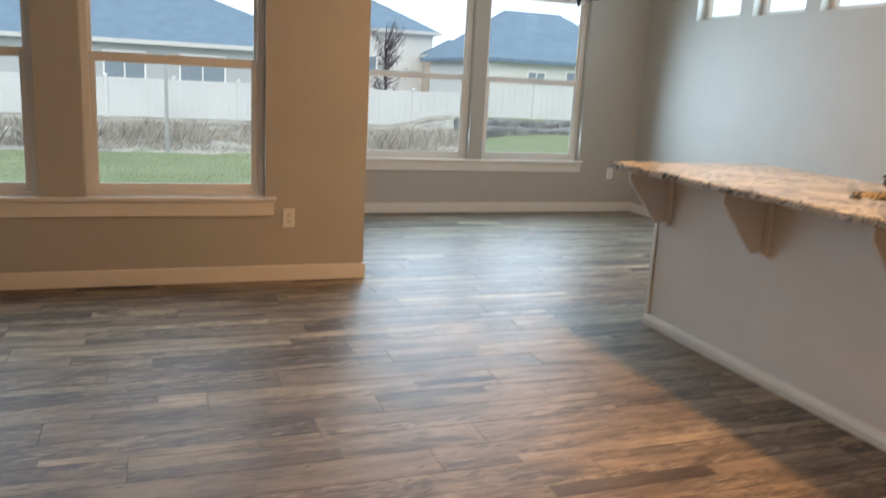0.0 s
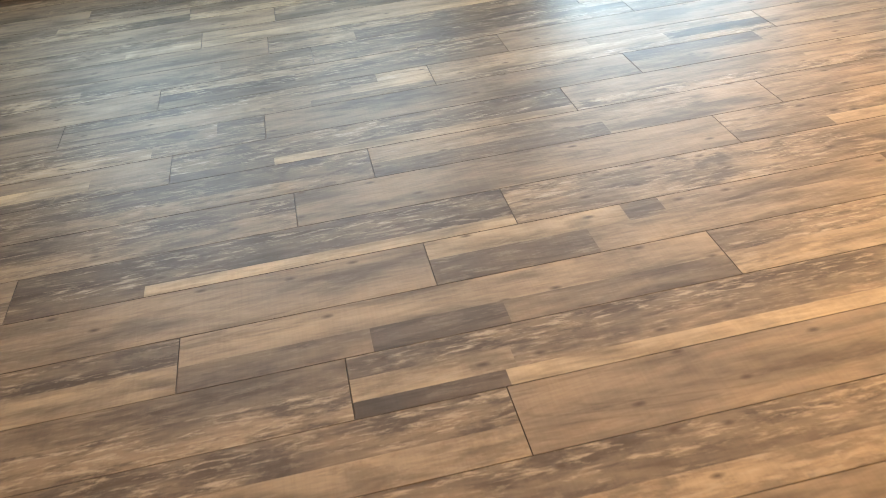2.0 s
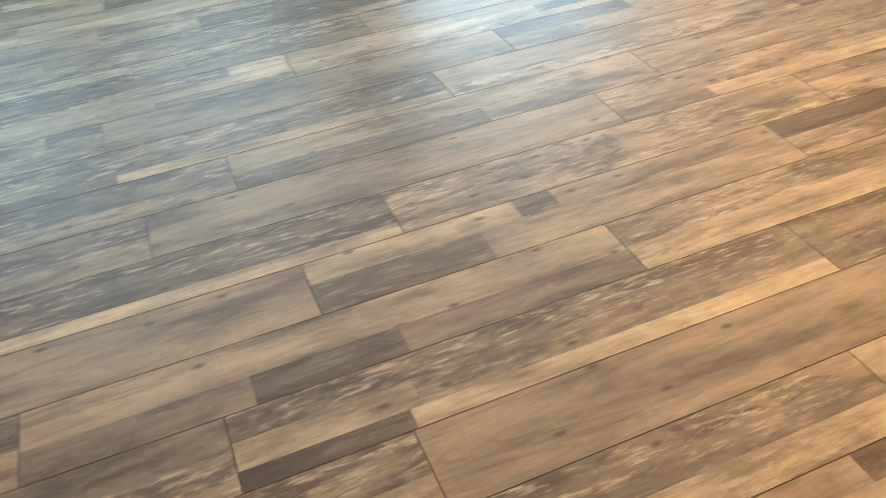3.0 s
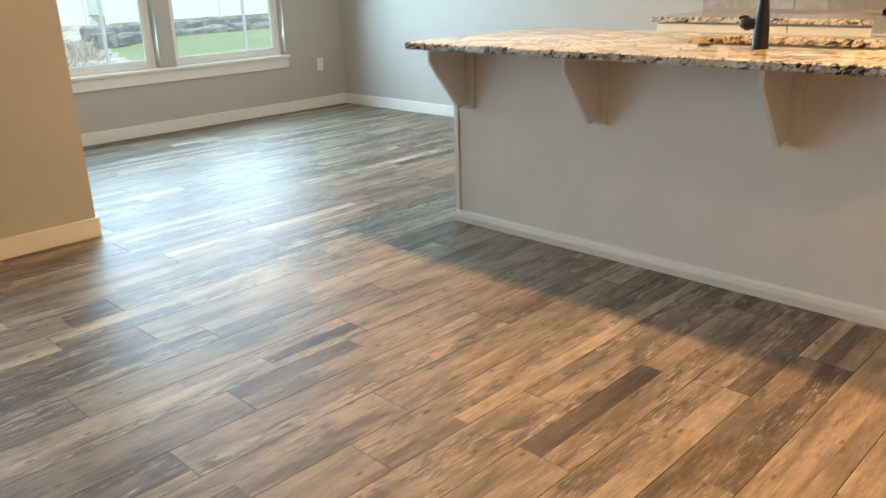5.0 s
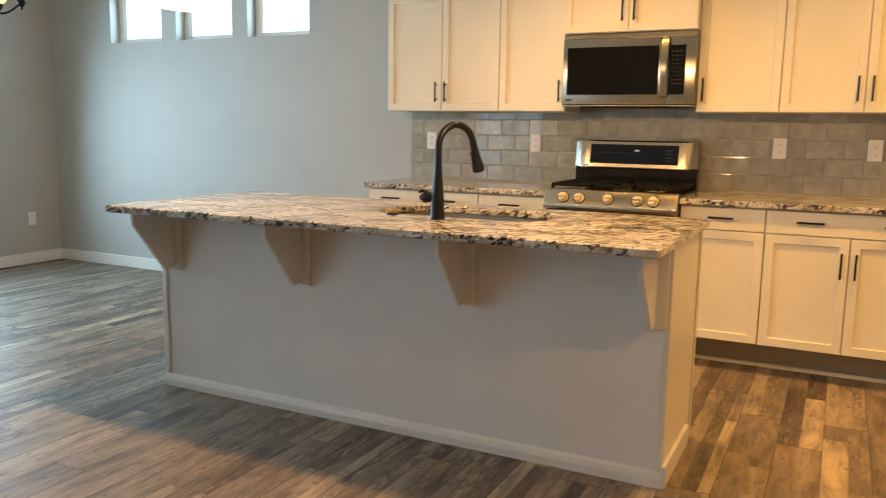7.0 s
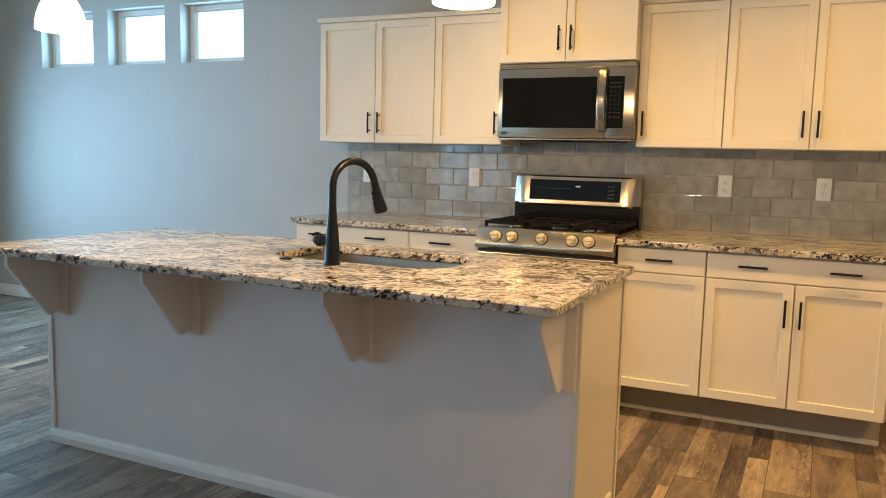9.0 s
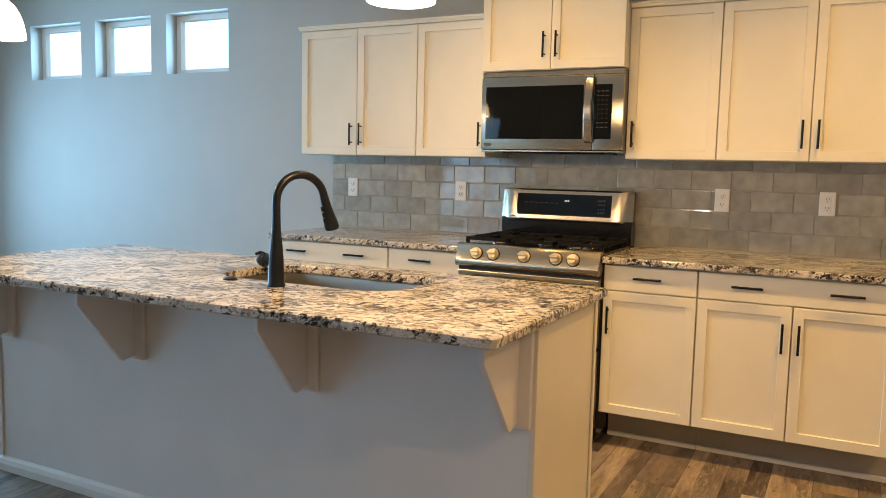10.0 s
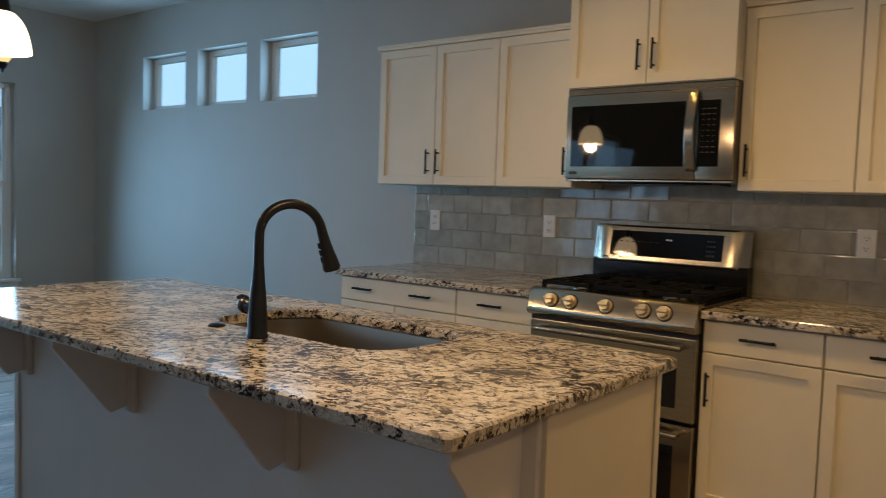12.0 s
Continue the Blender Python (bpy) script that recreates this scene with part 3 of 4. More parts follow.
def base_cabinet(y0, y1, drawers, doors, label):
    c = thing("base_cabinet", (XE, (y0 + y1) / 2, 0), label, "cabinet", "kitchen base cabinets")
    part("body", box((FRONT_B + 0.020, y0, 0.165), (XE, y1, COUNTER - 0.0315)), CABINET, c)
    part("toe_kick", box((FRONT_B + 0.200, y0, 0), (XE, y1, 0.165)), SHADED_KICK, c, "recessed toe kick with the shade of the recess in its colour")
    part("shoe_strip", box((FRONT_B + 0.184, y0, 0), (FRONT_B + 0.200, y1, 0.024), 0.006, 2), TRIM, c)
    for d0, d1, pulls in drawers:
        d = part("drawer_front", box((FRONT_B, d0 + 0.003, 0.757), (FRONT_B + 0.019, d1 - 0.003, COUNTER - 0.037), 0.003), CABINET, c)
        for y in pulls:
            pull(d, FRONT_B, y, 0.822, False)
    for d0, d1, handle in doors:
        d = shaker(c, FRONT_B, d0 + 0.003, d1 - 0.003, 0.168, 0.752)
        pull(d, FRONT_B, handle, 0.618, True)
    return c


base_cabinet(2.668, 3.440, [(2.668, 3.440, (3.262, 2.873))], [(2.668, 3.054, 3.018), (3.054, 3.440, 3.090)], "cream white painted base cabinet with one wide drawer")
base_cabinet(2.238, 2.667, [(2.238, 2.667, (2.459,))], [(2.238, 2.667, 2.275)], "cream white painted narrow base cabinet beside the range")
base_cabinet(1.058, 1.486, [(1.058, 1.486, (1.276,))], [(1.058, 1.486, 1.455)], "cream white painted base cabinet with drawer and door")
base_cabinet(0.262, 1.057, [(0.262, 1.057, (0.848, 0.462))], [(0.262, 0.664, 0.634), (0.664, 1.057, 0.699)], "cream white painted base cabinet with two doors and a wide drawer")


def worktop(y0, y1):
    single("worktop", box((4.035, y0, COUNTER - 0.031), (XE - 0.0005, y1, COUNTER), 0.005, 2), GRANITE, "polished cream and black granite worktop on the base cabinets", "worktop")


worktop(2.237, 3.462)
worktop(0.24, 1.487)


# ---- gas range ----
def gas_range():
    y0, y1, fx = 1.492, 2.232, 4.035
    ym = (y0 + y1) / 2
    r = thing("gas_range", (4.35, ym, 0), "stainless steel gas range with black cooktop, standing between base cabinets", "range")
    part("body", box((fx + 0.03, y0, 0.04), (4.66, y1, 0.895), 0.002), ENAMEL, r)
    for y in (y0 + 0.05, y1 - 0.05):
        part("foot", rod((fx + 0.08, y, 0), (fx + 0.08, y, 0.045), 0.02), BLACK, r)
        part("foot", rod((4.58, y, 0), (4.58, y, 0.045), 0.02), BLACK, r)
    # slanted control panel with a rounded nose
    nose = [(fx + 0.04, 0.818), (fx - 0.028, 0.822), (fx - 0.040, 0.835), (fx - 0.038, 0.852), (fx - 0.008, 0.926), (fx + 0.004, 0.934), (fx + 0.05, 0.934)]
    panel = part("control_panel", prism(nose, y0, y1, 1, 0.002), STEEL, r, "brushed steel slanted control panel", smooth=True)
    slope = Vector((fx - 0.008 - (fx - 0.038), 0, 0.926 - 0.852)).normalized()
    out = Vector((-slope.z, 0, slope.x))
    centre = Vector((fx - 0.023, 0, 0.889))
    for y in (2.119, 2.027, 1.865, 1.704, 1.618):
        p = Vector((centre.x, y, centre.z))
        k = part("knob", join(rod(p, p + out * 0.010, 0.029, 0.028, 24), rod(p + out * 0.010, p + out * 0.030, 0.024, 0.021, 24)), CHROME, panel, "polished metal knob", smooth=True)
        grip = box((-0.006, -0.022, 0), (0.006, 0.022, 0.014), 0.003)
        turn = Matrix.Translation(p + out * 0.028) @ out.to_track_quat("Z", "Y").to_matrix().to_4x4() @ pose(0, 0, 0, 0, 0, 90)
        bmesh.ops.transform(grip, matrix=turn, verts=grip.verts[:])
        part("knob_grip", grip, CHROME, k)
        part("knob_ring", rod(p - out * 0.001, p + out * 0.003, 0.033, n=24), ENAMEL, k)
    # curved bright cheeks at the ends of the panel
    for y, s in ((y1, -1), (y0, 1)):
        arc = [(fx - 0.036 + 0.05 * math.sin(a), y + s * (0.004 + 0.030 * (1 - math.cos(a))), 0.842 + 0.080 * a / 1.4) for a in [1.4 * i / 8 for i in range(9)]]
        part("panel_cheek", tube(arc, [0.006 + 0.006 * math.sin(math.pi * i / 8) for i in range(9)], 10), STEEL, panel, smooth=True)

    def oven_door(z0, z1, hz):
        d = part("oven_door", box((fx - 0.004, y0 + 0.003, z0), (fx + 0.03, y1 - 0.003, z1), 0.005, 2), STEEL, r, "brushed steel oven door with dark window")
        part("oven_window", box((fx - 0.007, y0 + 0.075, z0 + 0.05), (fx - 0.002, y1 - 0.075, z1 - 0.085), 0.002), DARKGLASS, d)
        bar = tube([(fx - 0.050, y0 + 0.045 + (y1 - y0 - 0.09) * i / 10, hz + 0.002 * math.sin(math.pi * i / 10)) for i in range(11)], 0.011, 12)
        part("oven_handle", join(bar, *[box((fx - 0.055, y - 0.014, hz - 0.010), (fx - 0.002, y + 0.014, hz + 0.010), 0.004) for y in (y0 + 0.06, y1 - 0.06)]), STEEL, d, smooth=True)

    oven_door(0.475, 0.800, 0.765)
    oven_door(0.085, 0.462, 0.428)
    part("door_gap", box((fx + 0.002, y0 + 0.003, 0.800), (fx + 0.03, y1 - 0.003, 0.819)), SLOT, r)
    part("kick_panel", box((fx + 0.02, y0 + 0.004, 0.03), (fx + 0.04, y1 - 0.004, 0.08)), ENAMEL, r)
    top = part("cooktop", box((fx + 0.012, y0, 0.895), (4.60, y1, 0.925), 0.006, 2), ENAMEL, r, "black enamel cooktop")
    for x, y, s in ((4.20, 2.07, 1.0), (4.46, 2.07, 0.8), (4.33, ym, 1.1), (4.20, 1.655, 1.15), (4.46, 1.655, 0.7)):
        b = part("burner", lathe([(0, 0.012), (0.040 * s, 0.012), (0.046 * s, 0.006), (0.046 * s, 0), (0.06 * s, -0.004)], (x, y, 0.926), 24), STEEL, top, smooth=True)
        part("burner_cap", lathe([(0, 0.022), (0.030 * s, 0.021), (0.036 * s, 0.016), (0.036 * s, 0.011)], (x, y, 0.926), 24), IRON, b, smooth=True)
    for g0, g1 in ((1.985, 2.222), (1.744, 1.980), (1.502, 1.739)):
        z0, z1, t = 0.945, 0.962, 0.006
        bars = [box((4.10, y - t, z0), (4.56, y + t, z1), 0.002) for y in (g0 + t, g1 - t)]
        bars += [box((x - t, g0, z0), (x + t, g1, z1), 0.002) for x in (4.106, 4.33, 4.554)]
        bars += [box((x, (g0 + g1) / 2 - t, z0 + 0.003), (x + 0.15, (g0 + g1) / 2 + t, z1 + 0.004), 0.002) for x in (4.11, 4.40)]
        bars += [box((x - t, g0 + 0.01, z0 + 0.003), (x + t, g0 + 0.085, z1 + 0.004), 0.002) for x in (4.20, 4.46)]
        bars += [box((x - t, g1 - 0.085, z0 + 0.003), (x + t, g1 - 0.01, z1 + 0.004), 0.002) for x in (4.20, 4.46)]
        bars += [box((x - 0.008, y - 0.008, 0.924), (x + 0.008, y + 0.008, z0 + 0.004)) for x in (4.108, 4.552) for y in (g0 + 0.008, g1 - 0.008)]
        part("grate", join(*bars), IRON, r, "black cast iron grate")
    # back guard: black lower panel, tilted steel head with a dark display
    part("back_panel", box((4.585, y0, 0.90), (4.655, y1, 1.045), 0.002), ENAMEL, r)
    outline = [(4.573, 1.046), (4.572, 1.040), (4.575, 1.034), (4.584, 1.030), (4.592, 1.030), (4.66, 1.030), (4.66, 1.206), (4.618, 1.206), (4.610, 1.206), (4.603, 1.204), (4.600, 1.200), (4.5985, 1.194)]
    left, right, scoop = y0 + 0.003, y1 + 0.012, 0.085
    bm, loops = bmesh.new(), []
    for i in range(25):
        # the face rolls back towards both ends
        y = left + (right - left) * (0.5 - 0.5 * math.cos(math.pi * i / 24))
        back = 0.042 * (max(0.0, 1 - min(y - left, right - y) / scoop)) ** 2
        loops.append([bm.verts.new((min(x + back, 4.66), y, z)) for x, z in outline])
    for p, q in zip(loops, loops[1:]):
        for i in range(len(p)):
            j = (i + 1) % len(p)
            bm.faces.new((p[i], p[j], q[j], q[i]))
    bm.faces.new(loops[0][::-1])
    bm.faces.new(loops[-1])
    bmesh.ops.recalc_face_normals(bm, faces=bm.faces[:])
    head = part("back_guard", bm, STEEL, r, "brushed steel back guard with dark display", smooth=True)

    def on_head(ya, yb, za, zb, lift):
        def at(y, z, d):
            return (4.572 + 0.028 * (z - 1.040) / 0.160 - d, y, z)
        bm = bmesh.new()
        v = [bm.verts.new(at(y, z, d)) for d in (-0.003, lift) for y, z in ((ya, za), (yb, za), (yb, zb), (ya, zb))]
        for f in ((0, 1, 2, 3), (7, 6, 5, 4), (0, 4, 5, 1), (1, 5, 6, 2), (2, 6, 7, 3), (3, 7, 4, 0)):
            bm.faces.new([v[i] for i in f])
        bmesh.ops.recalc_face_normals(bm, faces=bm.faces[:])
        return bm

    disp = part("display", on_head(1.605, 2.140, 1.064, 1.180, 0.003), DARKGLASS, head)
    for y in (1.862, 1.852, 1.842):
        part("display_digit", on_head(y - 0.0025, y + 0.0025, 1.141, 1.149, 0.0040), DIGIT, disp)
    for row_z in (1.150, 1.128, 1.106, 1.086):
        for i in range(3):
            part("printed_key", on_head(1.640 + 0.014 * i, 1.648 + 0.014 * i, row_z - 0.004, row_z + 0.004, 0.0036), BUTTON, disp)
    for i in range(7):
        part("printed_key", on_head(1.90 + 0.03 * i, 1.914 + 0.03 * i, 1.128, 1.132, 0.0036), BUTTON, disp)
    part("maker_badge", on_head(2.150, 2.175, 1.050, 1.056, 0.0022), BUTTON, head)


gas_range()


# ---- microwave over the range ----
def microwave():
    y0, y1, z0, z1, fx = 1.486, 2.243, 1.400, 1.812, 4.292
    m = thing("microwave_oven", ((fx + XE) / 2, (y0 + y1) / 2, z0), "stainless steel over-the-range microwave with dark glass door", "microwave")
    part("body", box((fx + 0.022, y0 + 0.002, z0), (XE, y1 - 0.002, z1 - 0.002), 0.003), ENAMEL, m)
    part("vent_strip", box((fx + 0.004, y0 + 0.002, z1 - 0.030), (fx + 0.03, y1 - 0.002, z1 - 0.002), 0.003), STEEL, m)
    d = part("door", box((fx, 1.640, z0 + 0.012), (fx + 0.024, y1, z1 - 0.030), 0.006, 2), STEEL, m, "brushed steel door with dark window", smooth=True)
    part("door_window", box((fx - 0.003, 1.688, z0 + 0.066), (fx + 0.002, y1 - 0.026, z1 - 0.078), 0.002), DARKGLASS, d)
    part("maker_badge", box((fx - 0.0015, y1 - 0.060, z0 + 0.030), (fx + 0.002, y1 - 0.022, z0 + 0.044), 0.001), BUTTON, d)
    bow = [(fx - 0.016 - 0.034 * math.sin(math.pi * k / 14), z0 + 0.046 + 0.330 * k / 14) for k in range(15)]
    grip = prism(bow + [(a + 0.013, b) for a, b in bow[::-1]], 1.634, 1.674, 1, 0.004)
    part("door_handle", join(grip, box((fx - 0.012, 1.642, z0 + 0.047), (fx + 0.004, 1.666, z0 + 0.066), 0.003), box((fx - 0.012, 1.642, z0 + 0.356), (fx + 0.004, 1.666, z0 + 0.375), 0.003)), STEEL, d, "curved steel door handle", smooth=True)
    c = part("control_panel", box((fx, y0 + 0.001, z0 + 0.012), (fx + 0.024, 1.638, z1 - 0.030), 0.006, 2), STEEL, m, smooth=True)
    k = part("key_pad", box((fx - 0.003, y0 + 0.058, z0 + 0.066), (fx + 0.002, 1.634, z1 - 0.078), 0.002), DARKGLASS, c)
    for i in range(9):
        for j in range(3):
            w = 0.006 if i in (0, 1, 7, 8) else 0.0028
            y, z = 1.612 - 0.022 * j, z1 - 0.112 - 0.022 * i
            part("printed_key", box((fx - 0.0042, y - w, z - 0.0022), (fx - 0.0025, y + w, z + 0.0022)), BUTTON, k)
    part("under_grille", box((fx + 0.06, y0 + 0.10, z0 - 0.006), (fx + 0.30, y1 - 0.10, z0 + 0.004), 0.002), BLACK, m)
    part("bottom_lip", box((fx + 0.006, y0 + 0.002, z0), (fx + 0.024, y1 - 0.002, z0 + 0.010), 0.002), STEEL, m)


microwave()


# ---- island ----
IX0, IX1, IY0, IY1 = 2.485, 3.03, 1.218, 3.602
TX0, TX1, TY0, TY1, TZ = 2.125, 3.10, 1.196, 3.572, 0.910
SINK = (2.755, 2.120, 0.205, 0.372)     # centre x, y and half sizes of the bowl


def island():
    i = thing("kitchen_island", ((IX0 + IX1) / 2, (IY0 + IY1) / 2, 0), "long white painted kitchen island with corbels under the overhang", "island")
    under = TZ - 0.031
    sx, sy, hx, hy = SINK
    # hollow body, open at the top for the sink
    part("back_panel", box((IX0, IY0 + 0.02, 0), (IX0 + 0.02, IY1 - 0.02, under)), ISLAND, i)
    part("face_frame", box((IX1 - 0.02, IY0 + 0.02, 0.1), (IX1, IY1 - 0.02, under)), CABINET, i)
    part("bottom_board", box((IX0 + 0.02, IY0 + 0.02, 0), (IX1 - 0.06, IY1 - 0.02, 0.02)), CABINET, i)
    part("end_panel", box((IX0 - 0.004, IY0, 0), (IX1 + 0.002, IY0 + 0.019, under), 0.002), CABINET, i)
    part("end_panel", box((IX0 - 0.004, IY1 - 0.019, 0), (IX1 + 0.002, IY1, under), 0.002), CABINET, i)
    part("corner_strip", box((IX0 - 0.012, IY1 - 0.022, 0.06), (IX0 - 0.0045, IY1 + 0.006, under), 0.002), ISLAND, i)
    part("corner_strip", box((IX1 - 0.020, IY0 - 0.007, 0.0), (IX1 + 0.004, IY0 - 0.0005, under), 0.002), CABINET, i)
    part("shoe_moulding", prism([(IX0, 0), (IX0 - 0.020, 0), (IX0 - 0.020, 0.030), (IX0 - 0.014, 0.048), (IX0, 0.058)], IY0 - 0.002, IY1 + 0.006, 1), TRIM, i)
    part("end_baseboard", box((IX0 - 0.020, IY0 - 0.014, 0), (IX1 - 0.09, IY0, 0.085), 0.003), TRIM, i)
    # four corbels
    for y in (3.52, 2.785, 2.005, IY0 + 0.058):
        z1, out, t = under - 0.0005, 0.258, 0.0095
        side = [(IX0 - 0.0185, z1), (IX0 - out, z1), (IX0 - out, z1 - 0.062), (IX0 - 0.080, 0.592), (IX0 - 0.070, 0.585), (IX0 - 0.0185, 0.598)]
        c = part("corbel", prism(side, y - t, y + t, 1, 0.002), ISLAND, i, "white painted wooden corbel")
        part("back_plate", box((IX0 - 0.019, y - 0.046, 0.580), (IX0 - 0.0005, y + 0.046, z1 - 0.0005), 0.003), ISLAND, c)
    # doors on the working side
    for a, b in ((1.25, 1.85), (1.86, 2.46), (2.47, 3.05), (3.06, 3.61)):
        part("door", box((IX1 + 0.0005, a, 0.12), (IX1 + 0.019, b, under - 0.012), 0.003), CABINET, i)


island()


def rounded(cx, cy, hx, hy, r, n=8):
    pts = []
    for k, (sx, sy) in enumerate(((1, 1), (-1, 1), (-1, -1), (1, -1))):
        for j in range(n + 1):
            a = math.pi / 2 * (k + j / n)
            pts.append((cx + sx * (hx - r) + r * math.cos(a), cy + sy * (hy - r) + r * math.sin(a)))
    return pts


def island_top():
    """The granite slab with the rounded hole for the sink."""
    sx, sy, hx, hy = SINK
    bm = bmesh.new()
    e, loops = 0.005, []
    for z, inset in ((TZ, e), (TZ - e, 0.0), (TZ - 0.031 + e, 0.0), (TZ - 0.031, e)):
        x0, x1, y0, y1, c = TX0 + inset, TX1 - inset, TY0 + inset, TY1 - inset, 0.012
        outer = [(x1, y1 - c), (x1 - c, y1), (x0 + c, y1), (x0, y1 - c), (x0, y0 + c), (x0 + c, y0), (x1 - c, y0), (x1, y0 + c)]
        loops.append(([bm.verts.new((x, y, z)) for x, y in outer], [bm.verts.new((x, y, z)) for x, y in rounded(sx, sy, hx + inset * 0.5, hy + inset * 0.5, 0.13)]))
    for (o1, h1), (o2, h2) in zip(loops, loops[1:]):
        for p, q in ((o1, o2), (h2, h1)):
            for i in range(len(p)):
                j = (i + 1) % len(p)
                bm.faces.new((p[i], p[j], q[j], q[i]))
    for o, h in (loops[0], loops[-1]):
        edges = []
        for ring in (o, h):
            for i in range(len(ring)):
                p, q = ring[i], ring[(i + 1) % len(ring)]
                edges.append(bm.edges.get((p, q)) or bm.edges.new((p, q)))
        bmesh.ops.triangle_fill(bm, edges=edges, use_beauty=True)
    bmesh.ops.recalc_face_normals(bm, faces=bm.faces[:])
    single("island_worktop", bm, GRANITE, "polished cream, grey and black granite slab on the island", "worktop")


island_top()


def kitchen_sink():
    sx, sy, hx, hy = SINK
    s = thing("kitchen_sink", (sx, sy, 0.70), "stainless steel undermount sink set in the island", "sink")
    rings = [(TZ - 0.0315, 0.018, 0.14), (TZ - 0.034, 0.004, 0.13), (TZ - 0.10, -0.006, 0.12), (TZ - 0.185, -0.016, 0.11), (TZ - 0.203, -0.040, 0.09), (TZ - 0.208, -0.09, 0.05)]
    bm = bmesh.new()
    loops = [[bm.verts.new((x, y, z)) for x, y in rounded(sx, sy, hx + d, hy + d, r)] for z, d, r in rings]
    for p, q in zip(loops, loops[1:]):
        for i in range(len(p)):
            j = (i + 1) % len(p)
            bm.faces.new((p[i], p[j], q[j], q[i]))
    bm.faces.new(loops[-1])
    bmesh.ops.solidify(bm, geom=bm.faces[:], thickness=0.0015)
    bmesh.ops.recalc_face_normals(bm, faces=bm.faces[:])
    part("bowl", bm, SINK_STEEL, s, smooth=True)
    part("drain", lathe([(0, 0.003), (0.03, 0.002), (0.042, 0.005), (0.045, 0.001)], (sx, sy, TZ - 0.206), 24), CHROME, s, smooth=True)


kitchen_sink()


def faucet():
    x, y = 2.470, 2.125
    f = thing("kitchen_faucet", (x, y, TZ), "dark oil-rubbed bronze gooseneck pull-down faucet behind the sink", "faucet")
    part("base", lathe([(0.0, 0.0), (0.030, 0.0), (0.030, 0.006), (0.027, 0.012), (0.0265, 0.05), (0.0235, 0.10), (0.0180, 0.155), (0.0148, 0.195), (0.0139, 0.225), (0.0, 0.225)], (x, y, TZ), 28), BRONZE, f, smooth=True)
    r, zc = 0.088, 1.186
    way = Vector((math.cos(radians(25)), -math.sin(radians(25)), 0))
    root, up = Vector((x, y, 0)), Vector((0, 0, 1))
    path = [root + up * (TZ + 0.20), root + up * (TZ + 0.25)]
    path += [root + way * (r - r * math.cos(a)) + up * (zc + r * math.sin(a)) for a in [radians(162) * i / 20 for i in range(21)]]
    path.append(path[-1] + way * 0.004 - up * 0.015)
    spout = part("spout", tube(path, 0.0138, 18), BRONZE, f, smooth=True)
    end = path[-1]
    d = (way * 0.30 - up).normalized()
    part("collar", rod(end - d * 0.004, end + d * 0.006, 0.0148, n=20), BRONZE, spout, smooth=True)
    head = part("spray_head", tube([end + d * k for k in (0.004, 0.02, 0.05, 0.085, 0.105, 0.112)], [0.0145, 0.0155, 0.018, 0.0235, 0.0255, 0.022], 20), BRONZE, f, smooth=True)
    side = -(way - d * way.dot(d)).normalized()
    for k in (0.035, 0.055, 0.075):
        p = end + d * k + side * (0.016 + 0.06 * (k - 0.03))
        part("spray_button", rod(p - d * 0.008, p + d * 0.008, 0.0065, n=12), BLACK, head, smooth=True)
    hub = part("valve_hub", tube([(x, y + k, TZ + 0.083) for k in (0.010, 0.042, 0.045, 0.056, 0.059, 0.068, 0.074, 0.080)], [0.0190, 0.0195, 0.0235, 0.0235, 0.0185, 0.0170, 0.0115, 0.006], 24), BRONZE, f, smooth=True)
    part("lever", tube([(x, y + 0.050, TZ + 0.104), (x - 0.002, y + 0.064, TZ + 0.107), (x - 0.006, y + 0.080, TZ + 0.101)], [0.0055, 0.0055, 0.005], 12), BRONZE, hub, smooth=True)


faucet()
single("sink_hole_cover", lathe([(0, 0.010), (0.016, 0.009), (0.024, 0.005), (0.025, 0.0), (0, 0)], (2.497, 2.345, TZ), 24), BRONZE, "small dark bronze hole cover on the granite", "hole cover", smooth=True)


# ---- lamps ----
def pendant(x, y):
    z = PENDANT_Z
    p = thing("pendant_lamp", (x, y, TOP), "lit white opal glass pendant lamp over the island", "pendant lamp", "island pendants")
    part("canopy", lathe([(0, 0), (0.062, 0), (0.060, -0.016), (0.03, -0.026), (0, -0.026)], (x, y, TOP), 28), BRONZE, p, smooth=True)
    part("stem", rod((x, y, z + 0.20), (x, y, TOP - 0.02), 0.0055, n=10), BRONZE, p, smooth=True)
    part("socket_cap", lathe([(0, 0.205), (0.012, 0.203), (0.020, 0.188), (0.026, 0.150), (0.030, 0.131), (0, 0.131)], (x, y, z), 24), BRONZE, p, smooth=True)
    outer = [(0.024, 0.134), (0.040, 0.128), (0.058, 0.110), (0.072, 0.086), (0.082, 0.056), (0.0885, 0.022), (0.0905, 0.006), (0.0895, 0.0)]
    inner = [(r - 0.005, h - 0.001) for r, h in outer[::-1]]
    part("shade", lathe(outer + inner + [outer[0]], (x, y, z), 36), SHADE, p, "glowing white glass dome shade", smooth=True)
    part("bulb", lathe([(0, 0.0), (0.018, 0.004), (0.028, 0.018), (0.030, 0.034), (0.022, 0.056), (0.013, 0.078), (0.013, 0.11), (0, 0.11)], (x, y, z - 0.006), 20), BULB, p, smooth=True)


for x, y in PENDANTS:
    pendant(x, y)


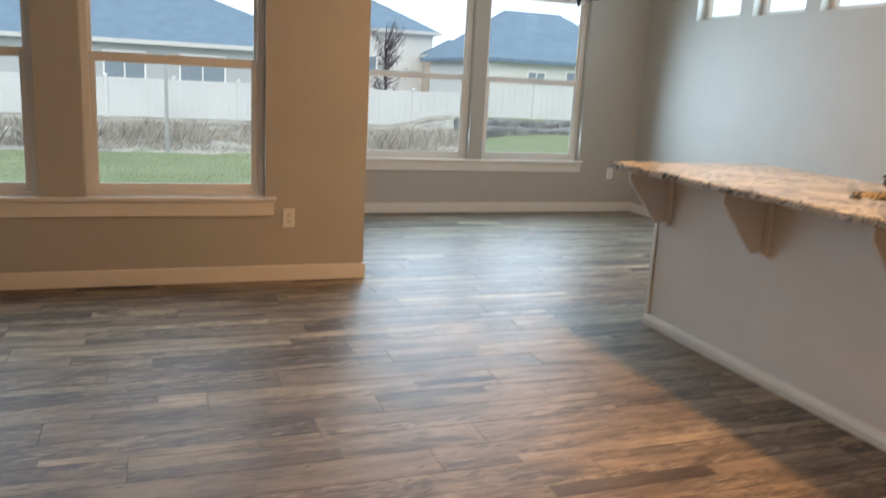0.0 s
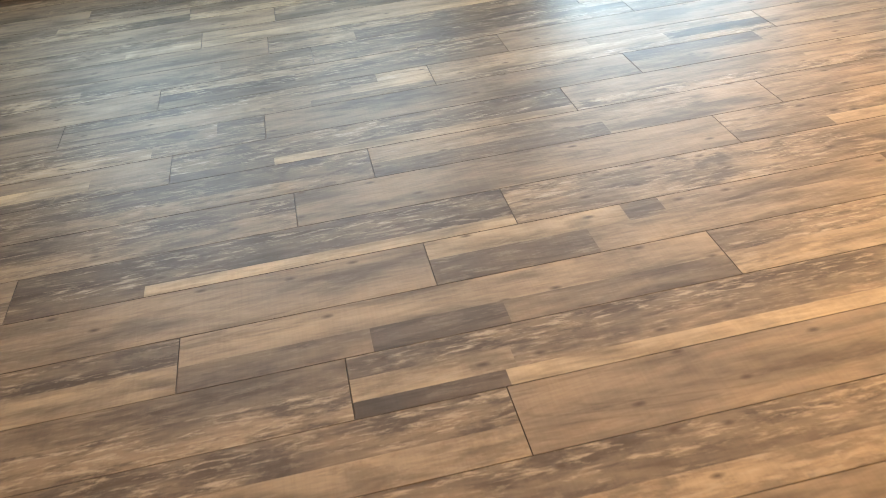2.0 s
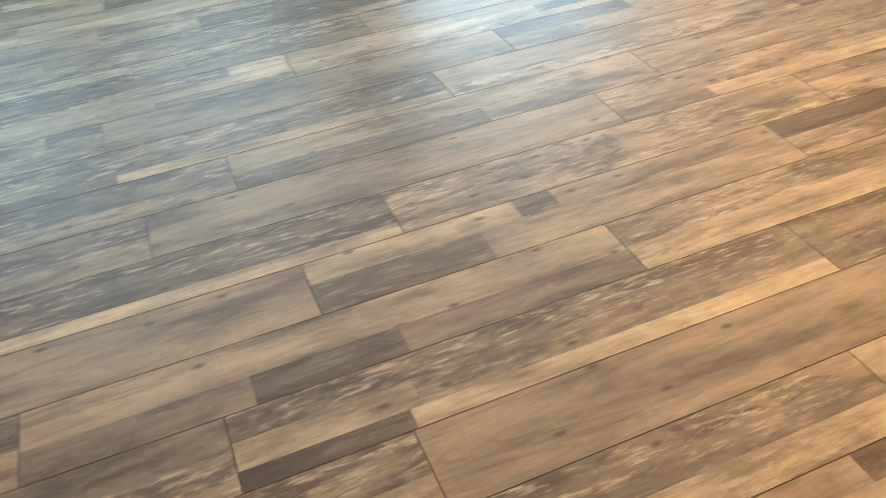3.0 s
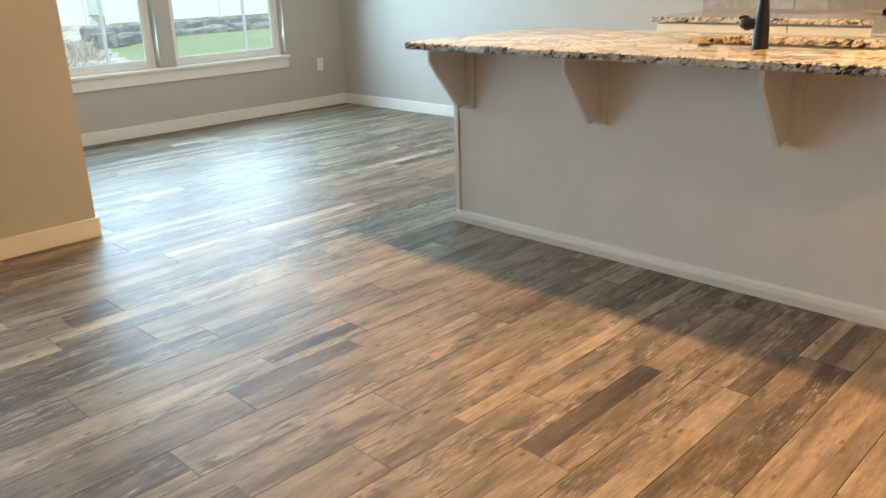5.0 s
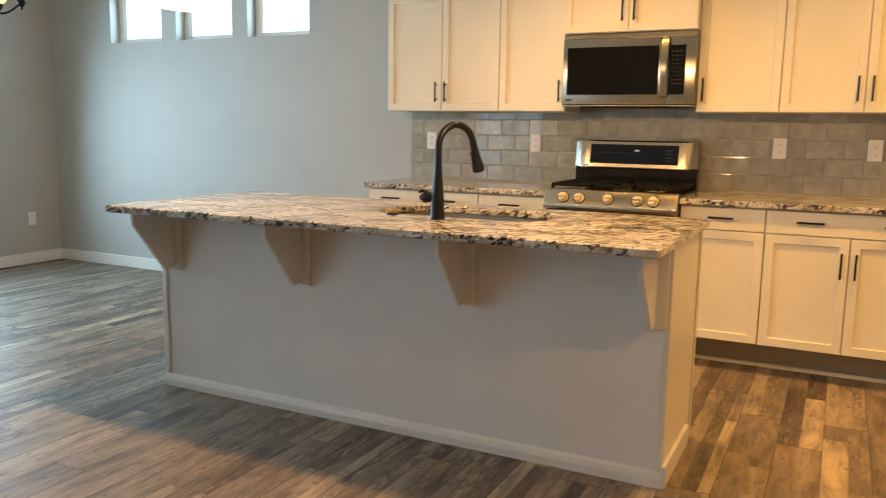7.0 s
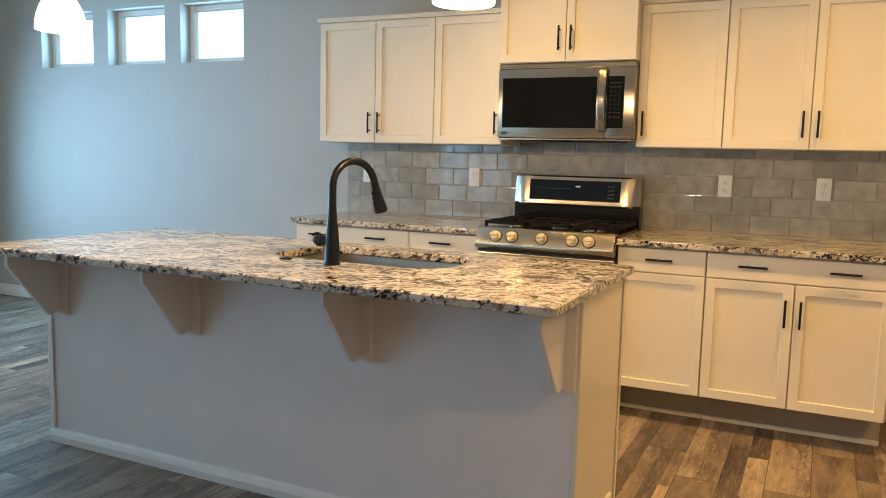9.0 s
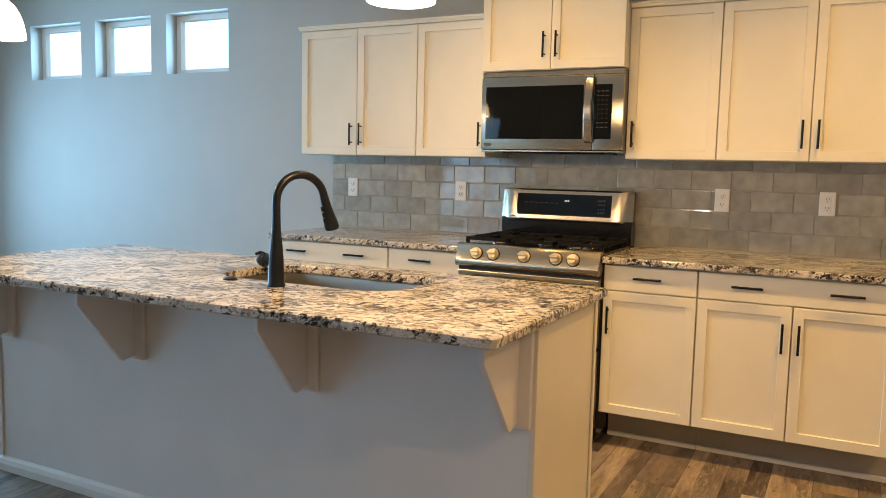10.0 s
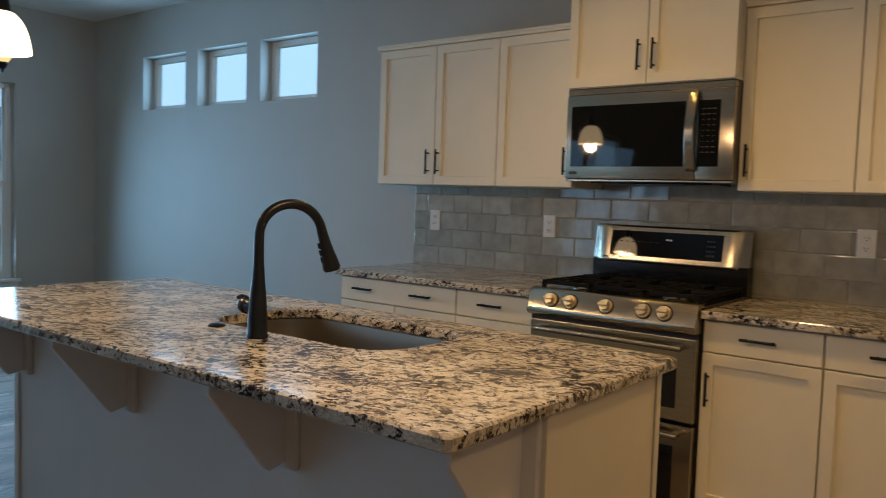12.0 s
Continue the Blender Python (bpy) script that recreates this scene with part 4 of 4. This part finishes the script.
def can_light(x, y):
    c = thing("recessed_light", (x, y, TOP), "lit white recessed ceiling light", "ceiling light", "recessed lights")
    part("trim_ring", lathe([(0.075, -0.001), (0.075, -0.005), (0.095, -0.006), (0.098, -0.001)], (x, y, TOP), 32), TRIM, c, smooth=True)
    part("lens", lathe([(0, -0.002), (0.075, -0.002), (0.075, -0.004), (0, -0.004)], (x, y, TOP), 32), LENS, c, smooth=True)


for x, y, watts in CANS:
    can_light(x, y)


def chandelier():
    x, y = CHANDELIER
    z = 1.938
    c = thing("chandelier", (x, y, TOP), "dark iron chandelier with curved arms and amber glass shades", "chandelier")
    part("canopy", lathe([(0, 0), (0.07, 0), (0.066, -0.02), (0.02, -0.035), (0, -0.035)], (x, y, TOP), 28), BRONZE, c, smooth=True)
    part("stem", rod((x, y, z + 0.10), (x, y, TOP - 0.03), 0.008, n=12), BRONZE, c, smooth=True)
    part("hub", lathe([(0, 0.16), (0.018, 0.15), (0.026, 0.10), (0.018, 0.06), (0.030, 0.03), (0.022, 0.0), (0.010, -0.02), (0.012, -0.035), (0, -0.05)], (x, y, z), 24), BRONZE, c, smooth=True)
    for k in range(5):
        a = radians(72 * k - 45)
        ca, sa = math.cos(a), math.sin(a)
        pts = [(x + ca * (0.02 + 0.235 * t), y + sa * (0.02 + 0.235 * t), z + 0.06 - 0.085 * math.sin(math.pi * 0.85 * t) + 0.07 * t) for t in [i / 12 for i in range(13)]]
        arm = part("arm", tube(pts, 0.007, 10), BRONZE, c, smooth=True)
        ex, ey, ez = pts[-1]
        part("cup", lathe([(0, -0.055), (0.008, -0.045), (0.006, -0.035), (0.020, -0.020), (0.030, 0.0), (0.030, 0.012), (0, 0.012)], (ex, ey, ez), 20), BRONZE, arm, smooth=True)
        part("shade", lathe([(0.028, 0.012), (0.045, 0.035), (0.060, 0.075), (0.066, 0.11), (0.063, 0.11), (0.057, 0.076), (0.042, 0.037), (0.025, 0.014)], (ex, ey, ez), 24), AMBER, arm, "glowing amber glass shade", smooth=True)


chandelier()


# ---- yard and neighbours ----
def rise(x, y):
    """Height of the ground: level lawn, a shallow dip to the fence, a raised terrace further east."""
    z = GROUND
    t = min(max((y - 17) / 14, 0), 1)
    east = min(max((x - 9.5) / 2.0, 0), 1)
    bank = min(max((y - 23) / 4, 0), 1)
    z += (1 - east) * (-0.42 * t) + east * (0.10 * bank)
    if 6 < y < 40 and -40 < x < 60:
        z += 0.03 * noise.noise((x * 0.6, y * 0.6, 0)) if y > 9 else 0
    return z


def ground():
    xs = [-600, -200, -80, -40, -25] + [-16 + i * 0.9 for i in range(62)] + [50, 80, 200, 600]
    ys = [-600, -150, -40, 0, 5, 8] + [9.5 + i * 0.8 for i in range(42)] + [50, 80, 200, 600]
    verts = [(x, y, rise(x, y)) for y in ys for x in xs]
    w = len(xs)
    faces = [(j * w + i, j * w + i + 1, (j + 1) * w + i + 1, (j + 1) * w + i) for j in range(len(ys) - 1) for i in range(w - 1)]
    me = bpy.data.meshes.new("ground")
    me.from_pydata(verts, [], faces)
    me.materials.append(GROUND_COVER)
    for p in me.polygons:
        p.use_smooth = True
    tagged(new("ground", me), "green lawn running out to dry weedy ground", "ground", kind="structure")


ground()


def blades(name, mat, count, xr, yr, hr, width, lean, label, category, seed, keep=lambda x, y: True):
    """Many thin upright blades as one stuff object."""
    rng = random.Random(seed)
    verts, faces = [], []
    while len(faces) < count:
        x, y = rng.uniform(*xr), rng.uniform(*yr)
        if not keep(x, y):
            continue
        h, a, z = rng.uniform(*hr), rng.uniform(0, 2 * math.pi), rise(x, y) - 0.02
        dx, dy, w = math.cos(a), math.sin(a), width * rng.uniform(0.6, 1.5)
        lx, ly = rng.gauss(0, lean) * h, rng.gauss(0, lean) * h
        k = len(verts)
        verts += [(x - dx * w, y - dy * w, z), (x + dx * w, y + dy * w, z), (x + lx * 0.4 + dx * w * 0.7, y + ly * 0.4 + dy * w * 0.7, z + h * 0.6), (x + lx, y + ly, z + h)]
        faces += [(k, k + 1, k + 2, k + 3)]
    me = bpy.data.meshes.new(name)
    me.from_pydata(verts, [], faces)
    me.materials.append(mat)
    tagged(new(name, me), label, category, kind="stuff")


west_side = lambda x, y: x < 0.39 * y + 0.4 * noise.noise((y, 2, 1))
clump = lambda x, y: noise.noise((x * 0.5, y * 0.5, 3.0)) > -0.1 and west_side(x, y)
tuft = lambda x, y: noise.noise((x * 0.9, y * 0.9, 7.0)) > 0.25 and west_side(x, y)
blades("lawn_grass", GRASS, 26000, (-4, 11), (8.2, 16.2), (0.02, 0.055), 0.005, 0.4, "short green mown lawn grass", "grass", 3)
blades("dry_weeds", WEED, 30000, (-6, 12), (16.2, 29), (0.03, 0.15), 0.004, 0.6, "low dry tan weeds behind the wire fence", "weeds", 4, clump)
blades("tall_weeds", WEED, 5000, (-6, 10), (16.3, 23), (0.12, 0.5), 0.0028, 0.25, "taller pale dry weed tufts behind the wire fence", "weeds", 6, tuft)


def wire_fence():
    f = thing("wire_fence", (4, 16, GROUND), "galvanised chain link fence along the lawn", "fence")
    z0, z1 = GROUND, 1.40
    for i in range(9):
        x = -5.87 + 3.0 * i
        post = part("post", rod((x, 16, z0 - 0.05), (x, 16, z1 + 0.03), 0.033, n=12), STEEL_POST, f, smooth=True)
        part("post_cap", lathe([(0.036, 0), (0.036, 0.02), (0.02, 0.04), (0, 0.045)], (x, 16, z1 + 0.02), 12), STEEL_POST, post, smooth=True)
    part("tension_wire", rod((-6, 16.035, z1), (20, 16.035, z1), 0.004, n=6), STEEL_POST, f)
    verts, faces, r, d, h = [], [], 0.0008, 0.085, z1 - z0
    for s in (1, -1):
        x = -6.0 - h
        while x < 20:
            k = len(verts)
            for px, pz in ((x, z0), (x + h, z1)):
                px = px if s > 0 else 2 * x + h - px
                verts += [(px, 16.035 - r, pz), (px + r, 16.035 + r, pz), (px - r, 16.035 + r, pz)]
            faces += [(k, k + 1, k + 4, k + 3), (k + 1, k + 2, k + 5, k + 4), (k + 2, k, k + 3, k + 5)]
            x += d
    me = bpy.data.meshes.new("wire_mesh")
    me.from_pydata([(v[0] - 4, v[1] - 16, v[2] - GROUND) for v in verts], [], faces)
    me.materials.append(STEEL_POST)
    ob = new("wire_mesh", me)
    ob.parent = f
    tagged(ob, "fine diamond wire netting", kind="stuff")


wire_fence()


def vinyl_fence(x0, count, y, z0, z1, label):
    f = thing("vinyl_fence", (x0, y, z0), label, "fence")
    step = 2.44
    for i in range(count + 1):
        x = x0 + step * i
        p = part("post", box((x - 0.065, y - 0.065, z0), (x + 0.065, y + 0.065, z1 + 0.06), 0.006), FENCE, f)
        part("post_cap", lathe([(0.10, 0), (0.10, 0.02), (0, 0.09)], (x, y, z1 + 0.06), 4), FENCE, p)
        if i == count:
            break
        part("rail", box((x + 0.065, y - 0.025, z1 - 0.14), (x + step - 0.065, y + 0.025, z1), 0.004), FENCE, f)
        part("rail", box((x + 0.065, y - 0.025, z0 + 0.05), (x + step - 0.065, y + 0.025, z0 + 0.19), 0.004), FENCE, f)
        a, b = x + 0.065, x + step - 0.065
        w = (b - a) / 8
        part("panel", join(*[box((a + w * k + 0.003, y - 0.012 - 0.002 * (k % 2), z0 + 0.18), (a + w * (k + 1) - 0.003, y + 0.012, z1 - 0.13)) for k in range(8)]), FENCE, f)


vinyl_fence(-14.0, 11, 33.0, -0.80, 0.71, "long white vinyl privacy fence behind the weeds")
vinyl_fence(13.2, 9, 32.0, -0.28, 1.36, "white vinyl privacy fence on the raised ground")


def stone_bank():
    rng = random.Random(8)
    pieces = []
    for i in range(60):
        for k in range(2):
            x, y, z = 9.7 + 0.4 * i + rng.uniform(-0.1, 0.1), 24.2 + 0.9 * k, -0.40 + 0.18 * k
            b = box((x - 0.28, y - 0.3, z - 0.15), (x + 0.28, y + 0.3, z + 0.22 + rng.uniform(-0.05, 0.06)), 0.06)
            for v in b.verts:
                v.co += Vector(rng.uniform(-0.04, 0.04) for _ in range(3))
            pieces.append(b)
    tagged(single("stone_bank", join(*pieces), STONE, "dark low bank of rough stones below the fence", "stones"), kind="stuff")


stone_bank()


def house(x0, x1, y0, y1, eave, ridge, inset, wall_mat, windows, label, over=0.5, trim=EAVE):
    """A one-storey house: walls, hipped or gabled roof with overhang, windows on the side that faces the yard."""
    z0 = -0.9
    h = thing("house", ((x0 + x1) / 2, (y0 + y1) / 2, z0), label, "house", "neighbour houses")
    part("wall", box((x0, y0, z0), (x1, y1, eave), 0.01), wall_mat, h)
    ax, bx, ay, by, ym = x0 - over, x1 + over, y0 - over, y1 + over, (y0 + y1) / 2
    bm = bmesh.new()
    corners = [bm.verts.new(p) for p in ((ax, ay, eave), (bx, ay, eave), (bx, by, eave), (ax, by, eave))]
    tops = [bm.verts.new((ax + inset, ym, ridge)), bm.verts.new((bx - inset, ym, ridge))]
    a, b, c, d = corners
    for f in ((a, b, tops[1], tops[0]), (c, d, tops[0], tops[1]), (b, c, tops[1]), (d, a, tops[0]), (d, c, b, a)):
        bm.faces.new(f)
    bmesh.ops.recalc_face_normals(bm, faces=bm.faces[:])
    roof = part("roof", bm, ROOF, h, "blue-grey shingle roof")
    part("fascia", join(box((ax, ay - 0.03, eave - 0.18), (bx, ay, eave + 0.03)), box((bx, ay, eave - 0.18), (bx + 0.03, by, eave + 0.03)), box((ax - 0.03, ay, eave - 0.18), (ax, by, eave + 0.03))), trim, roof)
    part("soffit", box((ax, ay, eave - 0.10), (bx, y0 - 0.001, eave - 0.06)), EAVE, roof)
    for a, b, c, d in windows:
        w = part("window", join(box((a - 0.08, y0 - 0.05, c - 0.08), (b + 0.08, y0, c)), box((a - 0.08, y0 - 0.05, d), (b + 0.08, y0, d + 0.08)), box((a - 0.08, y0 - 0.05, c), (a, y0, d)),
                                box((b, y0 - 0.05, c), (b + 0.08, y0, d)), box(((a + b) / 2 - 0.03, y0 - 0.04, c), ((a + b) / 2 + 0.03, y0, d))), VINYL, h)
        part("pane", box((a, y0 - 0.02, c), (b, y0 - 0.004, d)), FAR_PANE, w)
    return h


house(-13.0, 9.0, 42.5, 54.0, 2.35, 6.0, 9.4, GREY_SIDING, [(-2.3, -0.5, 0.2, 1.75), (1.2, 3.3, 0.2, 1.75), (-9, -7, 0.2, 1.75)], "pale neighbour house with a broad hipped blue-grey roof")
house(12.2, 19.0, 56.0, 66.0, 4.5, 6.9, 4.0, SIDING, [(13.6, 14.8, 1.2, 2.6)], "tall white neighbour house behind the fence")
house(18.3, 20.8, 50.5, 56.0, 2.9, 4.0, 1.2, PEACH, [(18.9, 19.8, 1.2, 2.2)], "low tan garage wing of a neighbour house", over=0.3)
house(17.2, 26.8, 41.0, 51.0, 2.55, 5.6, 3.4, SIDING, [(19.6, 20.6, 0.9, 1.9), (22.0, 23.6, 0.6, 2.0)], "pale neighbour house with a hipped blue-grey roof", trim=ROOF)
house(31.0, 45.0, 42.0, 53.0, 2.6, 6.0, 5.0, SIDING, [(34, 36, 0.6, 2.0)], "pale neighbour house at the end of the row")


def columnar_tree(x, y, height):
    """A slim dark-leaved tree: trunk, rising limbs and many small leaf tufts with gaps."""
    rng = random.Random(21)
    z0 = rise(x, y)
    t = thing("tree", (x, y, z0), "slim dark purple-leaved tree behind the fence", "tree")
    pieces = [tube([(x + 0.05 * math.sin(k), y, z0 + height * k / 6) for k in range(7)], [0.09 - 0.012 * k for k in range(7)], 8)]
    verts, faces = [], []
    for i in range(34):
        a, zb = rng.uniform(0, 2 * math.pi), z0 + height * rng.uniform(0.18, 0.85)
        reach = rng.uniform(0.7, 1.6) * (1 - 0.6 * (zb - z0) / height)
        tip = Vector((x + reach * math.cos(a), y + reach * math.sin(a), zb + rng.uniform(0.5, 1.0)))
        start = Vector((x, y, zb))
        pieces.append(tube([start, (start + tip) / 2 + Vector((0, 0, -0.08)), tip], [0.025, 0.016, 0.006], 5))
        for k in range(70):
            p = start.lerp(tip, rng.uniform(0.25, 1.05)) + Vector((rng.gauss(0, 0.10), rng.gauss(0, 0.10), rng.gauss(0, 0.12)))
            u = Vector((rng.gauss(0, 1), rng.gauss(0, 1), rng.gauss(0, 1))).normalized() * 0.045
            v = u.orthogonal().normalized() * 0.028
            n0 = len(verts)
            verts += [tuple(q - Vector((x, y, z0))) for q in (p - u, p - v, p + u, p + v)]
            faces.append((n0, n0 + 1, n0 + 2, n0 + 3))
    part("trunk", join(*pieces), BARK, t, smooth=True)
    me = bpy.data.meshes.new("crown")
    me.from_pydata(verts, [], faces)
    me.materials.append(PURPLE_LEAF)
    crown = new("crown", me)
    crown.parent = t


columnar_tree(9.95, 36.0, 4.2)


# ---- backsplash tiles ----
def backsplash():
    b = thing("backsplash", (XE, 1.85, COUNTER), "glossy grey glazed tile backsplash over the worktops", "backsplash", "", "structure")
    y_left, y_right, z_top = 3.466, 0.20, UZ0
    part("grout_bed", box((XE - 0.0082, y_right, COUNTER), (XE - 0.0005, y_left, z_top + 0.03)), GROUT, b)
    w, h, g = 0.1957, 0.1005, 0.0026
    shared = {}
    rows, z = [], 0.922
    while z < z_top + 0.02:
        rows.append(z)
        z += h
    rng = random.Random(5)
    for r, z in enumerate(rows):
        y = y_left if r % 2 == 0 else y_left - w / 2
        spans = [] if r % 2 == 0 else [(y_left - w / 2, y_left)]
        while y > y_right:
            spans.append((max(y - w, y_right), y))
            y -= w
        zt = min(z + h, z_top + 0.03)
        for a, c in spans:
            key = (round(c - a, 3), round(zt - z, 3))
            if key not in shared:
                hw, hh = (c - a - g) / 2, (zt - z - g) / 2
                bm = box((-0.0065, -hw, -hh), (0.0, hw, hh), 0.0048, 3)
                shared[key] = mesh_of("tile", bm, TILE)
            ob = new("tile", shared[key])
            ob.parent = b
            ob.location = Vector((XE - 0.004, (a + c) / 2, (z + zt) / 2)) - b.location
            ob.rotation_euler = (0, radians(rng.gauss(0, 0.22)), radians(rng.gauss(0, 0.2)))


backsplash()


# ---- floor planks ----
# Prints of the planks in the middle of the room, by row and left end: (top of the strip across the plank, wear, (where a board ends, its tone), ...)
PRINTS = {
    (-1, -0.509): [(0.40, 0.5, (9, 0.66)), (1.0, 1.0, (9, 0.40))],
    (-1, 0.713): [(0.35, 0.6, (9, 0.45)), (1.0, 0.2, (9, 0.74))],
    (0, -1.288): [(0.45, 0.4, (9, 0.70)), (1.0, 1.0, (9, 0.36))],
    (0, -0.066): [(1.0, 0.0, (9, 0.50))],
    (1, -1.583): [(0.55, 1.0, (9, 0.50)), (1.0, 0.3, (9, 0.40))],
    (1, -0.361): [(0.26, 0.1, (-0.055, 0.20), (9, 0.93)), (0.62, 0.5, (-0.03, 0.80), (9, 0.42)), (1.0, 1.0, (9, 0.34))],
    (2, -1.926): [(0.50, 0.2, (9, 0.70)), (1.0, 0.9, (9, 0.32))],
    (2, -0.704): [(0.44, 0.1, (-0.30, 0.34), (-0.005, 0.16), (9, 0.42)), (1.0, 0.1, (9, 0.68))],
    (2, 0.518): [(0.48, 0.4, (9, 0.74)), (1.0, 1.0, (9, 0.52))],
    (3, -1.353): [(1.0, 0.1, (9, 0.56))],
    (3, -0.131): [(0.57, 0.3, (0.26, 0.20), (9, 0.66)), (1.0, 0.3, (0.371, 0.86), (0.47, 0.33), (9, 0.56))],
    (4, -1.113): [(0.25, 0.2, (-0.797, 0.26), (9, 0.90)), (1.0, 1.0, (9, 0.30))],
    (4, 0.109): [(1.0, 1.0, (9, 0.62))],
    (5, -1.647): [(0.5, 0.6, (9, 0.56)), (1.0, 1.0, (9, 0.38))],
    (5, -0.425): [(1.0, 0.05, (9, 0.54))],
    (5, 0.797): [(0.33, 0.2, (1.085, 0.40), (9, 0.84)), (1.0, 0.7, (9, 0.62))],
    (6, -1.421): [(0.4, 0.6, (9, 0.52)), (1.0, 1.0, (9, 0.30))],
    (6, -0.199): [(0.46, 0.2, (0.491, 0.26), (9, 0.60)), (1.0, 0.4, (9, 0.64))],
    (7, -0.772): [(0.26, 0.2, (-0.47, 0.22), (9, 0.84)), (1.0, 1.0, (9, 0.36))],
}


def plank_floor():
    f = thing("floor", (0, 0, 0), "grey-brown wood-look vinyl plank floor", "floor", "", "structure")
    w, length, y_seam = 0.171, 1.222, 1.395
    joints = {-1: -0.509, 11: -0.300, 0: -0.066, 1: -0.361, 2: 0.518, 3: -0.131, 4: 0.109, 5: -0.425, 6: -0.199, 8: -0.490, 9: 0.081, 7: 0.45}
    rng = random.Random(11)
    k0 = math.floor((YS - y_seam) / w)
    k1 = math.ceil((YF - y_seam) / w)

    def chance_print(a, c):
        """One, two or three strips, each of one or more boards."""
        cuts = rng.choice(((1.0,), (1.0,), (0.45, 1.0), (0.55, 1.0), (0.5, 1.0), (0.27, 0.62, 1.0), (0.34, 0.67, 1.0)))
        strips = []
        for top in cuts:
            boards = [(9, rng.uniform(0.40, 0.62))] if len(cuts) == 1 else []
            x = a + rng.uniform(0.3, 1.5)
            while not boards or boards[-1][0] != 9:
                boards.append((x if x < c - 0.1 else 9, min(1.0, max(0.05, rng.gauss(0.5, 0.22)))))
                x += rng.uniform(0.5, 1.1)
            strips.append((top, 0.1 if len(cuts) == 1 else rng.choice((0.1, 0.4, 1.0)), *boards))
        return strips

    def plank_data(a, size, strips):
        """Points, faces and prints of one plank whose left front corner is the origin: skirt, eased edge, and one face for each printed board."""
        g, e = 0.0005, 0.0007
        x0, x1, y0, y1 = g, size - g, g, w - g
        verts = [(x0, y0, -0.02), (x1, y0, -0.02), (x1, y1, -0.02), (x0, y1, -0.02), (x0, y0, -e), (x1, y0, -e), (x1, y1, -e), (x0, y1, -e),
                 (x0 + e, y0 + e, 0), (x1 - e, y0 + e, 0), (x1 - e, y1 - e, 0), (x0 + e, y1 - e, 0)]
        faces = [(i + r, (i + 1) % 4 + r, (i + 1) % 4 + r + 4, i + r + 4) for r in (0, 4) for i in range(4)]
        inks = [(0.12, 0.5, 0.0)] * 8
        low = y0 + e
        for top, wear, *boards in strips:
            high, left = (y1 - e if top == 1.0 else w * top), x0 + e
            for end, tone in boards:
                right = x1 - e if end == 9 else min(max(end - a, left + 0.002), x1 - e)
                k = len(verts)
                verts += [(left, low, 0), (right, low, 0), (right, high, 0), (left, high, 0)]
                faces.append((k, k + 1, k + 2, k + 3))
                inks.append((tone, rng.random(), wear))
                left = right
            low = high
        return verts, faces, inks

    def plank_mesh(name, planks):
        verts, faces, inks, uvs = [], [], [], []
        for (ox, oy), (vs, fs, ks) in planks:
            k = len(verts)
            verts += [(x + ox, y + oy, z) for x, y, z in vs]
            faces += [tuple(i + k for i in q) for q in fs]
            inks += [ink for ink in ks for _ in range(4)]
            uvs += [vs[i][:2] for q in fs for i in q]
        me = bpy.data.meshes.new(name)
        me.from_pydata(verts, [], faces)
        me.uv_layers.new(name="UVMap")
        me.color_attributes.new("print", "FLOAT_COLOR", "CORNER")
        me.uv_layers["UVMap"].data.foreach_set("uv", [c for p in uvs for c in p])
        me.color_attributes["print"].data.foreach_set("color", [c for ink in inks for c in (*ink, 1.0)])
        me.materials.append(PLANK)
        return me

    rest = []
    for k in range(k0, k1 + 1):
        y = y_seam + k * w
        if y > YF + 0.02 or y + w < YS:
            continue
        lo, hi = (XJ - 0.05, XE + 0.02) if y + w / 2 > YN else (XW - 0.02, XE + 0.02)
        x = joints.get(k, rng.uniform(0, length))
        x -= length * math.ceil((x - lo) / length)
        while x < hi:
            a, c = max(x, lo), min(x + length, hi)
            x += length
            if c - a < 0.03:
                continue
            known = [p for (row, left), p in PRINTS.items() if row == k and abs(left - a) < 0.08]
            data = plank_data(a, c - a, known[0] if known else chance_print(a, c))
            if y <= -0.25:
                rest.append(((a, y), data))
                continue
            ob = new("plank", plank_mesh("plank", [((0, 0), data)]))
            ob.parent = f
            ob.location = (a, y, rng.uniform(-0.0003, 0.0))
    ob = new("planks_behind", plank_mesh("planks_behind", rest))
    ob.parent = f
    tagged(ob, kind="stuff")


plank_floor()
